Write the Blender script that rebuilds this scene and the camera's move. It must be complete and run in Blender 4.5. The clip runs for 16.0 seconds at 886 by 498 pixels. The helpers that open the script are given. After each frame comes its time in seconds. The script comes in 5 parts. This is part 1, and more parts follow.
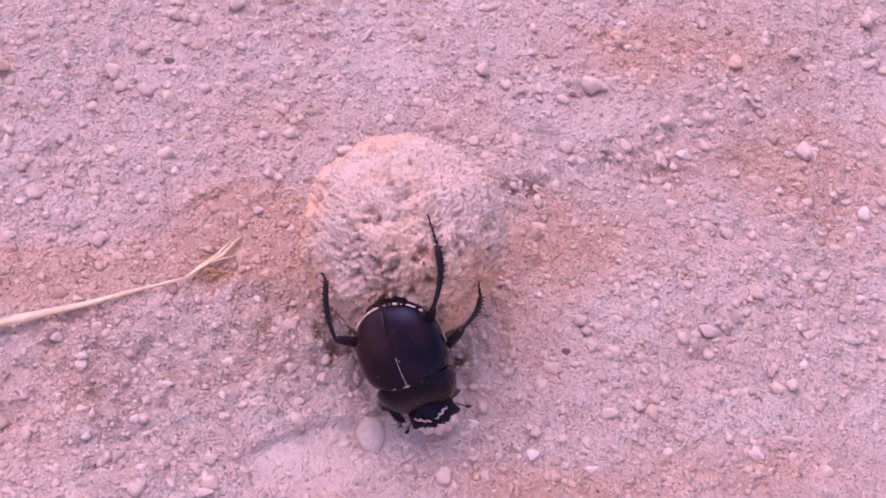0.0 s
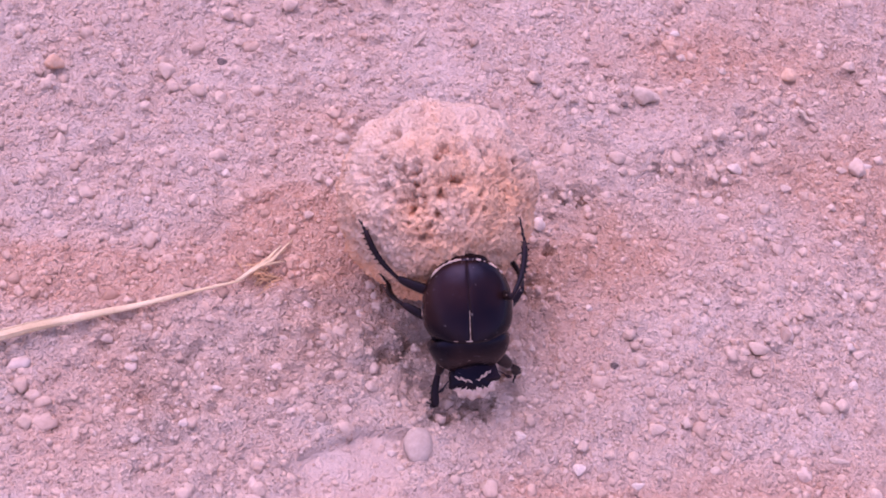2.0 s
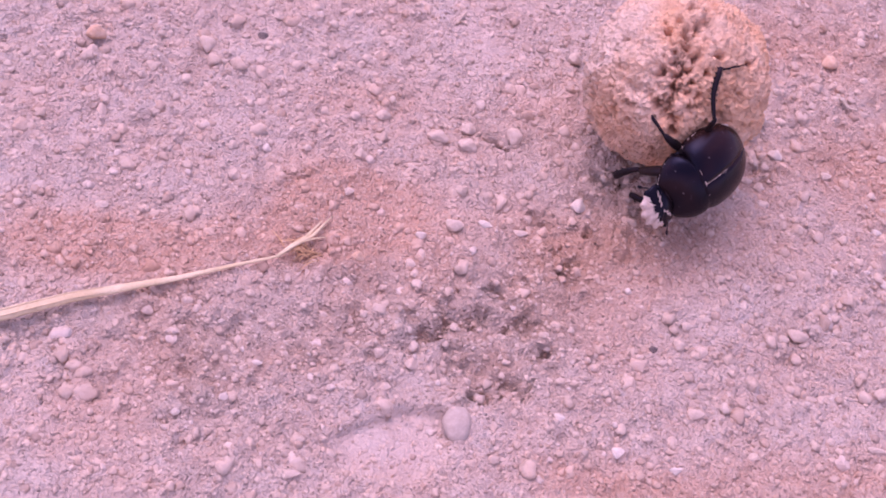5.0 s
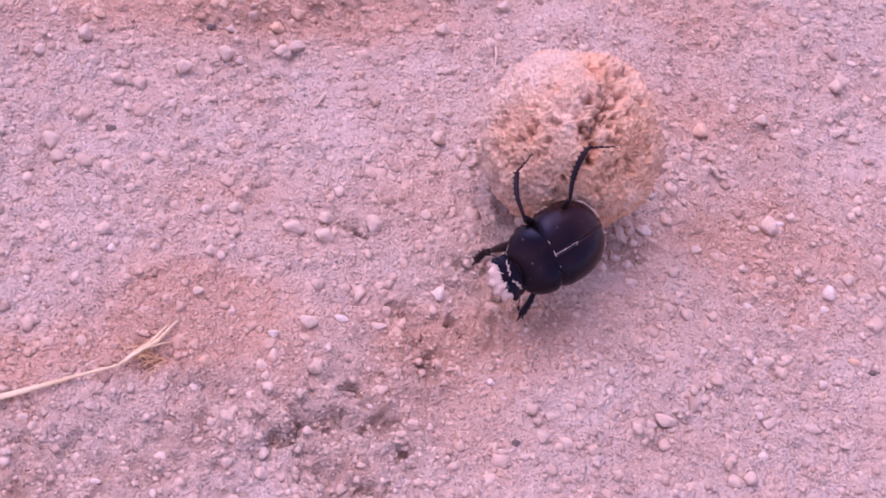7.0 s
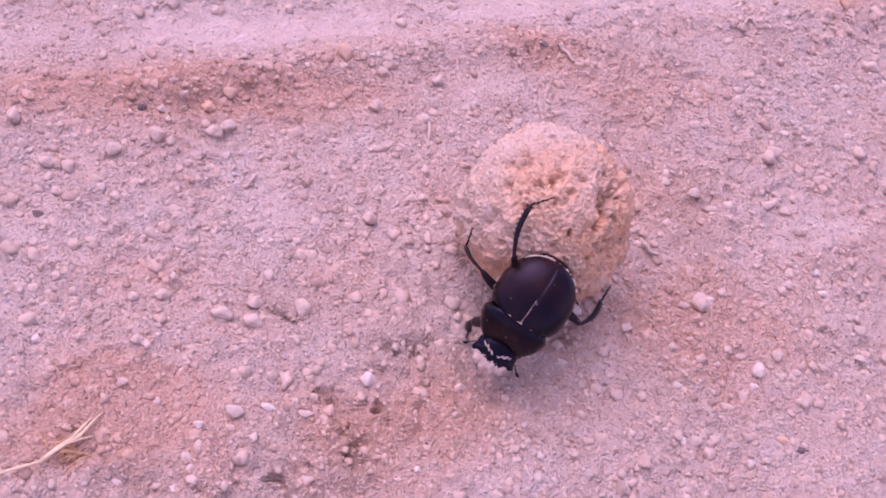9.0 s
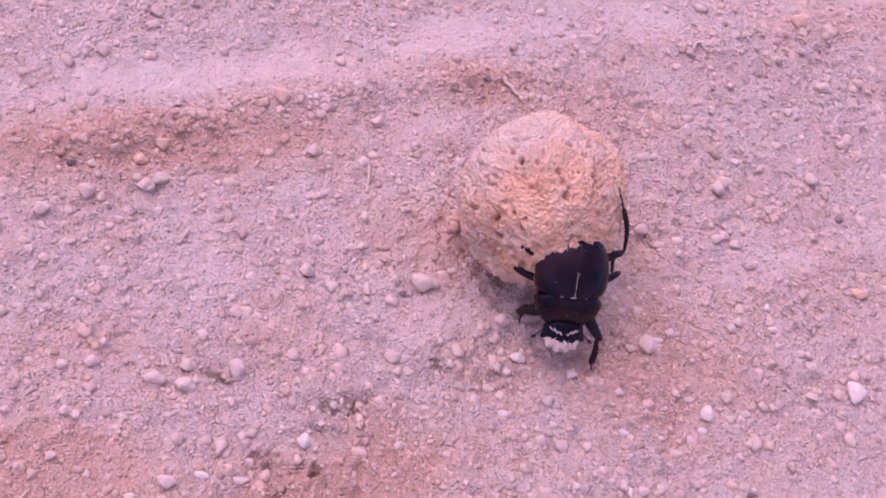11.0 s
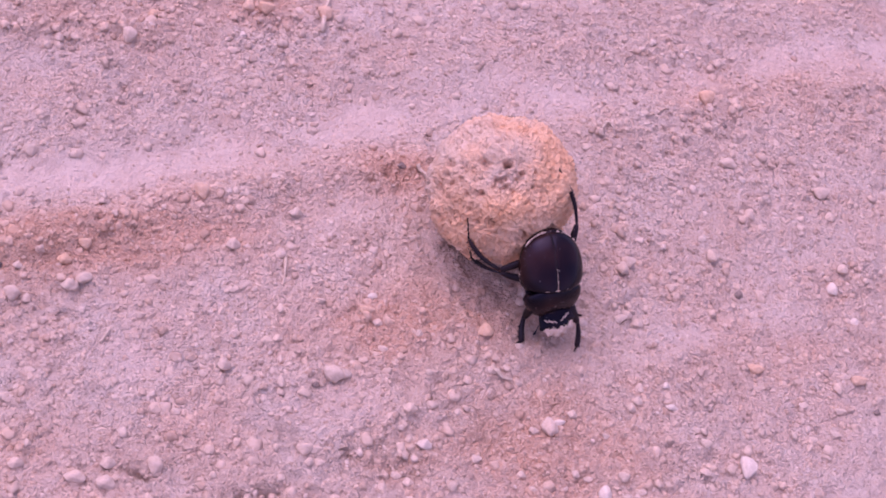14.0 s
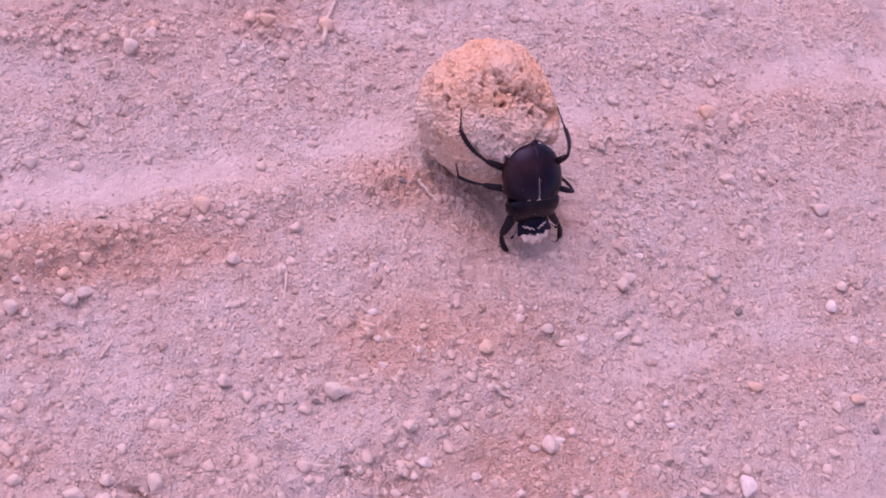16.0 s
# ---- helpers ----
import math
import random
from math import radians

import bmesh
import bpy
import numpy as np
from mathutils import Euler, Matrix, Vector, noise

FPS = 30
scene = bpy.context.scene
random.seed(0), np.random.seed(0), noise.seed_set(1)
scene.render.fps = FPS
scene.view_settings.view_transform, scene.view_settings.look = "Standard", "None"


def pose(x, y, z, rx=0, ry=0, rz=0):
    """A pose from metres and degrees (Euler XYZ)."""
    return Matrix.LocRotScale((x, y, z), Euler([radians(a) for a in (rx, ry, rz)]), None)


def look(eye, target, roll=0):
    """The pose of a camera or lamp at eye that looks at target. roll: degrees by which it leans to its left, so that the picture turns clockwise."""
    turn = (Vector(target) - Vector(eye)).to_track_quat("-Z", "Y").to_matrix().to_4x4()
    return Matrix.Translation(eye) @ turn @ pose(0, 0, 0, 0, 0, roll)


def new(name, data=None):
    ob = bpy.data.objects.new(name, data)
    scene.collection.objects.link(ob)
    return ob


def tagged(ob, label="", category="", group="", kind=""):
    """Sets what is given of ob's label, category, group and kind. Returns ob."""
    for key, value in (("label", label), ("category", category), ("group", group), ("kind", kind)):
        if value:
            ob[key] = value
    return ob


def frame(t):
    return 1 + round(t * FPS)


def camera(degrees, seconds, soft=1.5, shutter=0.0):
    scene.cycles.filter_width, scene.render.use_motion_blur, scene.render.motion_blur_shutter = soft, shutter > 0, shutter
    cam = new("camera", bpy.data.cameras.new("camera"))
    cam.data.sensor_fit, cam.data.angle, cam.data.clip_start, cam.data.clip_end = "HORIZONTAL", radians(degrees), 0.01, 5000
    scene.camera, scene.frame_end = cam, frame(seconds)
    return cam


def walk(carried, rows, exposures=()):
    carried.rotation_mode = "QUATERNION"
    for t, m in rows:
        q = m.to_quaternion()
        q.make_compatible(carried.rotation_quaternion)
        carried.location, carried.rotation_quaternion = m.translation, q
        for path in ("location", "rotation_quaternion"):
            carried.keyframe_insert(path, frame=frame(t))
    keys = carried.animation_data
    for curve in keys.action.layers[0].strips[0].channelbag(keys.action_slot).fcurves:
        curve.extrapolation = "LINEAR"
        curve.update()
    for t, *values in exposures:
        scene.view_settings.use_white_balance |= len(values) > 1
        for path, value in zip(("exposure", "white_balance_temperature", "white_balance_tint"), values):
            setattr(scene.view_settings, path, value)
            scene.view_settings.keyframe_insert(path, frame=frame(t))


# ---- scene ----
# ---------------------------------------------------------------- camera
cam = camera(38.47, 16.0, soft=1.8)
PATH = [
    (0, (0.00228, -0.18302, 0.22424), (0.00255, 0.00073, -0.01290), 20.98),
    (0.5, (0.00620, -0.18185, 0.22249), (0.00432, 0.00001, -0.01609), 20.27),
    (1, (0.00155, -0.18322, 0.21856), (0.00004, 0.00018, -0.01885), 21.24),
    (1.5, (-0.00134, -0.18165, 0.21912), (-0.00241, -0.00047, -0.01999), 21.93),
    (2, (-0.00454, -0.18104, 0.22405), (-0.00867, -0.00041, -0.01544), 21.45),
    (2.5, (-0.00621, -0.18689, 0.22073), (-0.01012, -0.00526, -0.01801), 22.23),
    (3, (-0.00876, -0.18828, 0.21709), (-0.01402, -0.00839, -0.02294), 22.68),
    (3.2, (-0.00902, -0.18847, 0.21558), (-0.01480, -0.00884, -0.02463), 22.52),
    (5.3, (-0.01049, -0.18118, 0.22214), (-0.01471, -0.00384, -0.01979), 22.55),
    (5.5, (-0.00854, -0.17889, 0.22341), (-0.01190, -0.00114, -0.01824), 22.43),
    (6, (-0.00350, -0.16693, 0.22910), (0.00122, 0.01488, -0.00949), 24.11),
    (6.5, (0.00161, -0.16222, 0.23081), (0.00571, 0.02495, -0.00360), 22.36),
    (7, (0.00250, -0.16151, 0.22752), (0.00671, 0.02376, -0.00840), 22.82),
    (7.5, (0.00258, -0.15871, 0.22529), (0.00636, 0.02648, -0.01069), 22.55),
    (8, (0.00299, -0.15672, 0.22695), (0.00503, 0.02918, -0.00850), 21.83),
    (8.5, (0.00278, -0.15071, 0.23804), (0.00193, 0.03409, 0.00172), 20.65),
    (9, (0.00603, -0.14812, 0.23928), (0.01490, 0.04184, 0.00724), 23.61),
    (9.5, (0.00875, -0.14715, 0.23576), (0.01797, 0.04697, 0.00722), 22.66),
    (10, (0.00925, -0.14375, 0.23352), (0.02026, 0.04724, 0.00243), 22.93),
    (10.2, (0.00874, -0.13846, 0.23732), (0.01938, 0.05214, 0.00589), 22.69),
    (12.3, (0.02102, -0.11690, 0.27319), (0.03791, 0.06379, 0.03430), 23.55),
    (12.5, (0.02183, -0.10984, 0.28204), (0.03892, 0.07210, 0.04413), 22.98),
    (13, (0.02276, -0.11584, 0.27982), (0.03977, 0.07026, 0.04514), 22.70),
    (13.5, (0.01968, -0.11517, 0.28215), (0.03796, 0.07119, 0.04776), 23.21),
    (14, (0.01877, -0.11724, 0.27907), (0.03699, 0.07021, 0.04556), 23.59),
    (14.5, (0.01768, -0.11459, 0.28101), (0.03649, 0.07085, 0.04595), 23.63),
    (15, (0.01592, -0.11156, 0.28466), (0.03443, 0.07528, 0.05067), 23.99),
    (15.5, (0.01642, -0.11314, 0.28372), (0.03544, 0.07525, 0.05102), 24.15),
    (16, (0.01480, -0.11381, 0.28035), (0.03503, 0.07394, 0.04724), 24.50),
]
walk(cam, [(t, look(eye, target, roll)) for t, eye, target, roll in PATH],
     exposures=[(0.0, 1.47, 6780, 67), (9.5, 1.44, 6780, 67), (12.5, 1.34, 6780, 67), (16.0, 1.33, 6780, 67)])

# ---------------------------------------------------------------- light
SUN_ELEVATION, SUN_TURN = radians(66), radians(-62)
world = bpy.data.worlds.new("sky")
scene.world = world
world.use_nodes = True
_n = world.node_tree.nodes
_sky = _n.new("ShaderNodeTexSky")
_sky.sky_type, _sky.sun_disc = "NISHITA", False
_sky.sun_elevation, _sky.sun_rotation = SUN_ELEVATION, SUN_TURN
_sky.air_density, _sky.dust_density, _sky.ozone_density = 1.0, 2.0, 0.3
world.node_tree.links.new(_sky.outputs["Color"], _n["Background"].inputs["Color"])
_n["Background"].inputs["Strength"].default_value = 0.10
_sun = bpy.data.lights.new("sun", "SUN")
_sun.energy, _sun.angle, _sun.color = 0.6, radians(60), (0.62, 0.80, 1.0)
sun = new("sun", _sun)
_way = Vector((math.sin(SUN_TURN) * math.cos(SUN_ELEVATION), math.cos(SUN_TURN) * math.cos(SUN_ELEVATION), math.sin(SUN_ELEVATION)))
sun.matrix_world = look(_way * 5, (0, 0, 0))


# ---------------------------------------------------------------- materials
class Mat:
    """A node material under construction."""

    def __init__(self, name):
        self.m = bpy.data.materials.new(name)
        self.m.use_nodes = True
        self.t = self.m.node_tree
        self.p = self.t.nodes["Principled BSDF"]
        self.coord = self.t.nodes.new("ShaderNodeTexCoord").outputs["Object"]

    def node(self, kind, **values):
        n = self.t.nodes.new("ShaderNode" + kind)
        for key, value in values.items():
            n.inputs[key.replace("_", " ")].default_value = value
        return n

    def link(self, a, b):
        self.t.links.new(a, b)

    def noise(self, scale, detail=4.0, rough=0.55, coord=None):
        n = self.node("TexNoise", Scale=scale, Detail=detail, Roughness=rough)
        self.link(coord or self.coord, n.inputs["Vector"])
        return n.outputs["Fac"]

    def grains(self, scale):
        n = self.node("TexVoronoi", Scale=scale)
        n.feature = "SMOOTH_F1"
        n.inputs["Smoothness"].default_value = 0.6
        self.link(self.coord, n.inputs["Vector"])
        return n.outputs["Distance"], n.outputs["Color"]

    def ramp(self, fac, *stops):
        n = self.t.nodes.new("ShaderNodeValToRGB")
        e = n.color_ramp.elements
        while len(e) < len(stops):
            e.new(0.5)
        for el, (pos, col) in zip(e, stops):
            el.position, el.color = pos, (*col, 1.0)
        self.link(fac, n.inputs["Fac"])
        return n.outputs["Color"]

    def grey(self, fac, lo, hi):
        return self.ramp(fac, (lo, (0, 0, 0)), (hi, (1, 1, 1)))

    def mix(self, fac, a, b, kind="MIX"):
        n = self.t.nodes.new("ShaderNodeMix")
        n.data_type, n.blend_type = "RGBA", kind
        for sock, v in ((n.inputs[0], fac), (n.inputs[6], a), (n.inputs[7], b)):
            if isinstance(v, (int, float)):
                sock.default_value = v
            elif isinstance(v, tuple):
                sock.default_value = (*v, 1.0)
            else:
                self.link(v, sock)
        return n.outputs[2]

    def math(self, op, a, b=0.5, clamp=False):
        n = self.t.nodes.new("ShaderNodeMath")
        n.operation, n.use_clamp = op, clamp
        for sock, v in zip(n.inputs, (a, b)):
            if isinstance(v, (int, float)):
                sock.default_value = v
            else:
                self.link(v, sock)
        return n.outputs[0]

    def attr(self, name):
        n = self.t.nodes.new("ShaderNodeAttribute")
        n.attribute_name = name
        return n.outputs["Fac"]

    def island(self):
        return self.t.nodes.new("ShaderNodeNewGeometry").outputs["Random Per Island"]

    def piece(self):
        return self.t.nodes.new("ShaderNodeObjectInfo").outputs["Random"]

    def bump(self, height, distance, strength=1.0, normal=None):
        n = self.node("Bump", Distance=distance)
        if isinstance(strength, (int, float)):
            n.inputs["Strength"].default_value = strength
        else:
            self.link(strength, n.inputs["Strength"])
        self.link(height, n.inputs["Height"])
        if normal:
            self.link(normal, n.inputs["Normal"])
        return n.outputs["Normal"]

    def done(self, color, rough=0.9, normal=None, spec=0.3):
        for sock, v in ((self.p.inputs["Base Color"], color), (self.p.inputs["Roughness"], rough)):
            if isinstance(v, tuple):
                sock.default_value = (*v, 1.0)
            elif isinstance(v, (int, float)):
                sock.default_value = v
            else:
                self.link(v, sock)
        self.p.inputs["Specular IOR Level"].default_value = spec
        if normal:
            self.link(normal, self.p.inputs["Normal"])
        return self.m


def soil_colors(m, mid, wide, red):
    """Greyish dust that turns to red earth, or to painted warm shade, where the attribute says so."""
    pale = m.ramp(mid, (0.25, (0.50, 0.355, 0.29)), (0.5, (0.59, 0.44, 0.37)), (0.75, (0.67, 0.52, 0.445)))
    rust = m.ramp(mid, (0.25, (0.50, 0.26, 0.175)), (0.5, (0.585, 0.325, 0.23)), (0.75, (0.66, 0.41, 0.305)))
    amount = m.math("ADD", red, m.math("MULTIPLY", m.math("SUBTRACT", wide, 0.5), 1.7), True)
    return m.mix(amount, pale, rust)


def soil_material():
    m = Mat("dusty_soil")
    fine, mid, wide = m.noise(1700, 3, 0.6), m.noise(330, 5, 0.65), m.noise(45, 6, 0.65)
    dist, tone = m.grains(1500)
    big, _ = m.grains(620)
    col = soil_colors(m, mid, wide, m.attr("redness"))
    col = m.mix(m.math("MULTIPLY", m.grey(tone, 0.2, 0.9), 0.45), col, m.mix(0.5, col, (0.72, 0.58, 0.50)))
    col = m.mix(m.math("MULTIPLY", m.grey(fine, 0.6, 0.72), 0.45), col, (0.24, 0.14, 0.11))
    col = m.mix(m.math("MULTIPLY", m.math("MULTIPLY", m.attr("powder"), m.grey(wide, 0.25, 0.6)), 0.4), col, (0.585, 0.455, 0.395))
    torn = m.attr("dug")
    col = m.mix(m.math("MULTIPLY", m.math("MULTIPLY", torn, m.grey(wide, 0.2, 0.6)), 0.5, True), col, (0.33, 0.175, 0.11))
    loose = m.math("SUBTRACT", 1.0, m.math("MULTIPLY", m.attr("powder"), 0.4), True)
    n = m.bump(mid, 0.0018, m.math("MULTIPLY", loose, 0.9))
    n = m.bump(m.math("SUBTRACT", 1.0, big), 0.0013, m.math("MULTIPLY", loose, 0.5), n)
    n = m.bump(m.math("SUBTRACT", 1.0, dist), 0.0006, m.math("MULTIPLY", loose, 0.8), n)
    n = m.bump(fine, 0.0008, m.math("MULTIPLY", loose, 0.8), n)
    return m.done(col, 0.95, n, 0.12)


def grit_material():
    m = Mat("loose_grit")
    r = m.island()
    mid, wide = m.noise(900, 4, 0.6), m.noise(45, 6, 0.65)
    col = soil_colors(m, mid, wide, m.attr("redness"))
    tint = m.ramp(r, (0.0, (0.30, 0.17, 0.115)), (0.2, (0.52, 0.34, 0.25)), (0.6, (0.68, 0.50, 0.40)), (0.9, (0.72, 0.52, 0.41)), (1.0, (0.80, 0.66, 0.58)))
    col = m.mix(0.45, col, tint)
    col = m.mix(1.0, col, (0.97, 0.96, 0.95), "MULTIPLY")
    return m.done(col, 0.85, m.bump(m.noise(2600, 4), 0.0004, 0.6), 0.2)


def pebble_material(name, dark, pale, dusty=0.35, unit=1.0):
    m = Mat(name)
    mid, fine, spot = m.noise(2.2 * unit, 5, 0.6), m.noise(7 * unit, 5, 0.65), m.noise(1.3 * unit, 3)
    col = m.ramp(mid, (0.3, dark), (0.7, pale))
    col = m.mix(m.math("MULTIPLY", m.piece(), 0.3), col, (0.58, 0.42, 0.34))
    col = m.mix(m.math("MULTIPLY", m.grey(spot, 0.4, 0.65), dusty), col, (0.62, 0.46, 0.375))
    speck = m.noise(16 * unit, 4, 0.7)
    col = m.mix(m.math("MULTIPLY", m.grey(speck, 0.52, 0.66), 0.35), col, (0.46, 0.305, 0.23))
    col = m.mix(m.math("MULTIPLY", m.grey(fine, 0.52, 0.7), 0.4), col, (0.62, 0.465, 0.385))
    n = m.bump(speck, 0.00002, 0.7)
    n = m.bump(fine, 0.00005, 0.7, n)
    return m.done(col, 0.95, m.bump(mid, 0.00015, 0.6, n), 0.06)


def dung_material():
    m = Mat("dung_and_soil")
    fine, mid, wide = m.noise(1500, 4, 0.6), m.noise(300, 6, 0.7), m.noise(90, 5, 0.65)
    dist, tone = m.grains(1300)
    fresh = m.attr("fresh")
    crumb = m.ramp(mid, (0.27, (0.68, 0.285, 0.145)), (0.45, (0.81, 0.425, 0.255)), (0.72, (0.89, 0.52, 0.33)))
    dust = m.ramp(mid, (0.27, (0.58, 0.38, 0.285)), (0.5, (0.69, 0.48, 0.375)), (0.75, (0.76, 0.57, 0.47)))
    # bare or dusty dung, with ground bounce and skylight painted in as well
    amount = m.math("ADD", fresh, m.math("MULTIPLY", m.math("SUBTRACT", wide, 0.5), 1.3), True)
    col = m.mix(amount, dust, crumb)
    col = m.mix(m.math("MULTIPLY", m.grey(tone, 0.3, 0.9), 0.3), col, m.mix(0.5, col, (0.74, 0.56, 0.43)))
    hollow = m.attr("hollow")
    # shade inside the pits, cleft and pocks is put into the colour
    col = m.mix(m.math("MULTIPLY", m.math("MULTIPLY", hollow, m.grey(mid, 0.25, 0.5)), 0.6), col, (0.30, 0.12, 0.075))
    col = m.mix(m.math("MULTIPLY", m.grey(fine, 0.62, 0.74), 0.2), col, (0.36, 0.17, 0.105))
    n = m.bump(m.math("SUBTRACT", 1.0, dist), 0.0006, 0.7)
    n = m.bump(fine, 0.0005, 0.7, n)
    n = m.bump(mid, 0.0011, 0.6, n)
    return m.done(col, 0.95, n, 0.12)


def shell_material(name, base=(0.006, 0.0035, 0.005), rough=0.24, dusty=0.05):
    m = Mat(name)
    grain, mid, wide = m.noise(2600, 3), m.noise(700, 4), m.noise(160, 5, 0.65)
    dust = m.math("MULTIPLY", m.grey(wide, 0.55, 0.85), dusty * 0.5)
    speck = m.math("MULTIPLY", m.grey(mid, 0.69, 0.74), dusty * 6, True)
    # red-brown patches in the base colour stand in for warm ground reflections
    col = m.mix(m.math("MULTIPLY", m.grey(m.noise(70, 2), 0.4, 0.65), 0.6), base, (0.042, 0.014, 0.010))
    col = m.mix(dust, col, (0.30, 0.20, 0.16))
    col = m.mix(speck, col, (0.45, 0.36, 0.31))
    r = m.math("ADD", m.math("MULTIPLY", wide, 0.2), rough - 0.1)
    m.p.inputs["Specular Tint"].default_value = (0.52, 0.58, 1.0, 1.0)
    return m.done(col, m.math("ADD", r, m.math("MULTIPLY", speck, 0.5)), m.bump(grain, 0.00008, 0.25, m.bump(mid, 0.0002, 0.2)), 0.2)


def crust_material():
    m = Mat("caked_pale_dust")
    mid = m.noise(900, 5)
    col = m.ramp(mid, (0.3, (0.46, 0.31, 0.245)), (0.7, (0.70, 0.53, 0.44)))
    return m.done(col, 0.95, m.bump(mid, 0.0005, 0.8), 0.1)


def straw_material():
    m = Mat("dry_straw")
    wide, fine = m.noise(120, 4), m.noise(1500, 3)
    col = m.ramp(wide, (0.3, (0.58, 0.40, 0.23)), (0.7, (0.78, 0.60, 0.40)))
    col = m.mix(m.math("MULTIPLY", m.grey(fine, 0.5, 0.7), 0.3), col, (0.40, 0.24, 0.12))
    return m.done(col, 0.6, m.bump(fine, 0.0002, 0.5), 0.35)


SOIL, GRIT, DUNG, CRUST, STRAW = soil_material(), grit_material(), dung_material(), crust_material(), straw_material()
SHELL = shell_material("black_beetle_shell")
LEG_SHELL = shell_material("black_beetle_leg", (0.014, 0.008, 0.007), 0.45, 0.14)
EYE = shell_material("beetle_eye", (0.004, 0.003, 0.003), 0.2, 0.0)
WHITISH = pebble_material("whitish_pebble", (0.60, 0.47, 0.39), (0.80, 0.655, 0.57), 0.2)
PINKISH = pebble_material("pinkish_pebble", (0.525, 0.366, 0.287), (0.695, 0.512, 0.421))
ORANGE = pebble_material("orange_pebble", (0.573, 0.317, 0.201), (0.769, 0.470, 0.323), 0.25)
DARK = pebble_material("dark_pebble", (0.05, 0.04, 0.045), (0.14, 0.10, 0.10), 0.2)
GREY = pebble_material("grey_pebble", (0.500, 0.360, 0.287), (0.683, 0.512, 0.421))
SMOOTH_EGG = pebble_material("smooth_pebble", (0.40, 0.305, 0.255), (0.51, 0.40, 0.345), 0.05, 300)
ROOTLET = pebble_material("rust_rootlets", (0.60, 0.29, 0.12), (0.80, 0.48, 0.24), 0.1, 400)
TWIG = pebble_material("dry_twig", (0.46, 0.32, 0.24), (0.68, 0.52, 0.42), 0.3, 400)


# ---------------------------------------------------------------- building helpers
def part(name, bm, material, parent=None, label="", smooth=True):
    me = bpy.data.meshes.new(name)
    bmesh.ops.recalc_face_normals(bm, faces=bm.faces)
    bm.to_mesh(me)
    bm.free()
    me.materials.append(material)
    if smooth:
        me.shade_smooth()
    ob = new(name, me)
    if parent:
        ob.parent = parent
    if label:
        ob["label"] = label
    return ob


def loft(bm, rings, close=True, cap=True):
    """Joins rings of points into a skin."""
    vs = [[bm.verts.new(p) for p in ring] for ring in rings]
    n = len(vs[0])
    for a, b in zip(vs, vs[1:]):
        for i in range(n if close else n - 1):
            j = (i + 1) % n
            bm.faces.new((a[i], a[j], b[j], b[i]))
    if cap and close:
        for ring in (vs[0], vs[-1]):
            bm.faces.new(ring)
    return vs


def tube(bm, points, radii, n=8, flat=1.0, rough=0.0):
    """A round or flattened rod along points."""
    pts = [Vector(p) for p in points]
    rings = []
    for i, p in enumerate(pts):
        d = (pts[min(i + 1, len(pts) - 1)] - pts[max(i - 1, 0)]).normalized()
        side = d.cross(Vector((0, 0, 1)))
        side = side.normalized() if side.length > 1e-4 else Vector((1, 0, 0))
        up = side.cross(d)
        r = radii[i]
        ring = []
        for k in range(n):
            a = 2 * math.pi * k / n
            q = r * (1 + rough * noise.noise(p * 900 + Vector((k, 0, i))))
            ring.append(p + side * (q * math.cos(a)) + up * (q * flat * math.sin(a)))
        rings.append(ring)
    loft(bm, rings)


_HASH = np.random.RandomState(7).rand(256, 256)


def value_noise(x, y, scale):
    """Smooth noise from 0 to 1 over arrays of places."""
    u, v = x / scale + 57.3, y / scale + 91.7
    i, j = np.floor(u).astype(int), np.floor(v).astype(int)
    a, b = u - i, v - j
    a, b = a * a * (3 - 2 * a), b * b * (3 - 2 * b)
    h = lambda p, q: _HASH[p % 256, q % 256]
    return (h(i, j) * (1 - a) + h(i + 1, j) * a) * (1 - b) + (h(i, j + 1) * (1 - a) + h(i + 1, j + 1) * a) * b


def layered(x, y, scale, octaves=3, gain=0.55):
    """Several sizes of smooth noise, each turned against the last; about 0 to 1."""
    out, total, amount = np.zeros_like(x), 0.0, 1.0
    for k in range(octaves):
        c, s = math.cos(0.7 + 1.1 * k), math.sin(0.7 + 1.1 * k)
        out += amount * value_noise(x * c - y * s + 0.37 * k, x * s + y * c, scale / 2 ** k)
        total, amount = total + amount, amount * gain
    return out / total


def blobs(x, y, spots):
    """Soft oval spots added up: middle, two half widths, turn and strength."""
    out = np.zeros_like(x)
    for cx, cy, rx, ry, turn, *strength in spots:
        c, s = math.cos(radians(turn)), math.sin(radians(turn))
        u, v = ((x - cx) * c + (y - cy) * s) / rx, (-(x - cx) * s + (y - cy) * c) / ry
        out += (strength[0] if strength else 1.0) * np.exp(-(u * u + v * v))
    return out


# ---------------------------------------------------------------- ground
RED_EARTH = [
    (-0.0820, -0.0570, 0.0150, 0.0060, 27, 0.7), (-0.0620, -0.0840, 0.0110, 0.0080, 60, 0.35), (-0.0660, -0.0500, 0.0120, 0.0060, 27, 0.4),
    (-0.0781, -0.0528, 0.0097, 0.0041, 27, 0.6), (-0.0416, -0.0208, 0.0110, 0.0088, 28, 0.5), (-0.0418, -0.0357, 0.0058, 0.0042, 27, 0.5),
    (0.0372, -0.0570, 0.0192, 0.0036, 24, 0.6), (0.0842, -0.0333, 0.0240, 0.0063, 24, 0.45), (0.0261, 0.0747, 0.0148, 0.0097, 31, 0.35),
    (0.0872, 0.0514, 0.0131, 0.0169, 28, 0.4), (-0.0644, 0.0597, 0.0471, 0.0076, 31, 0.7),
]
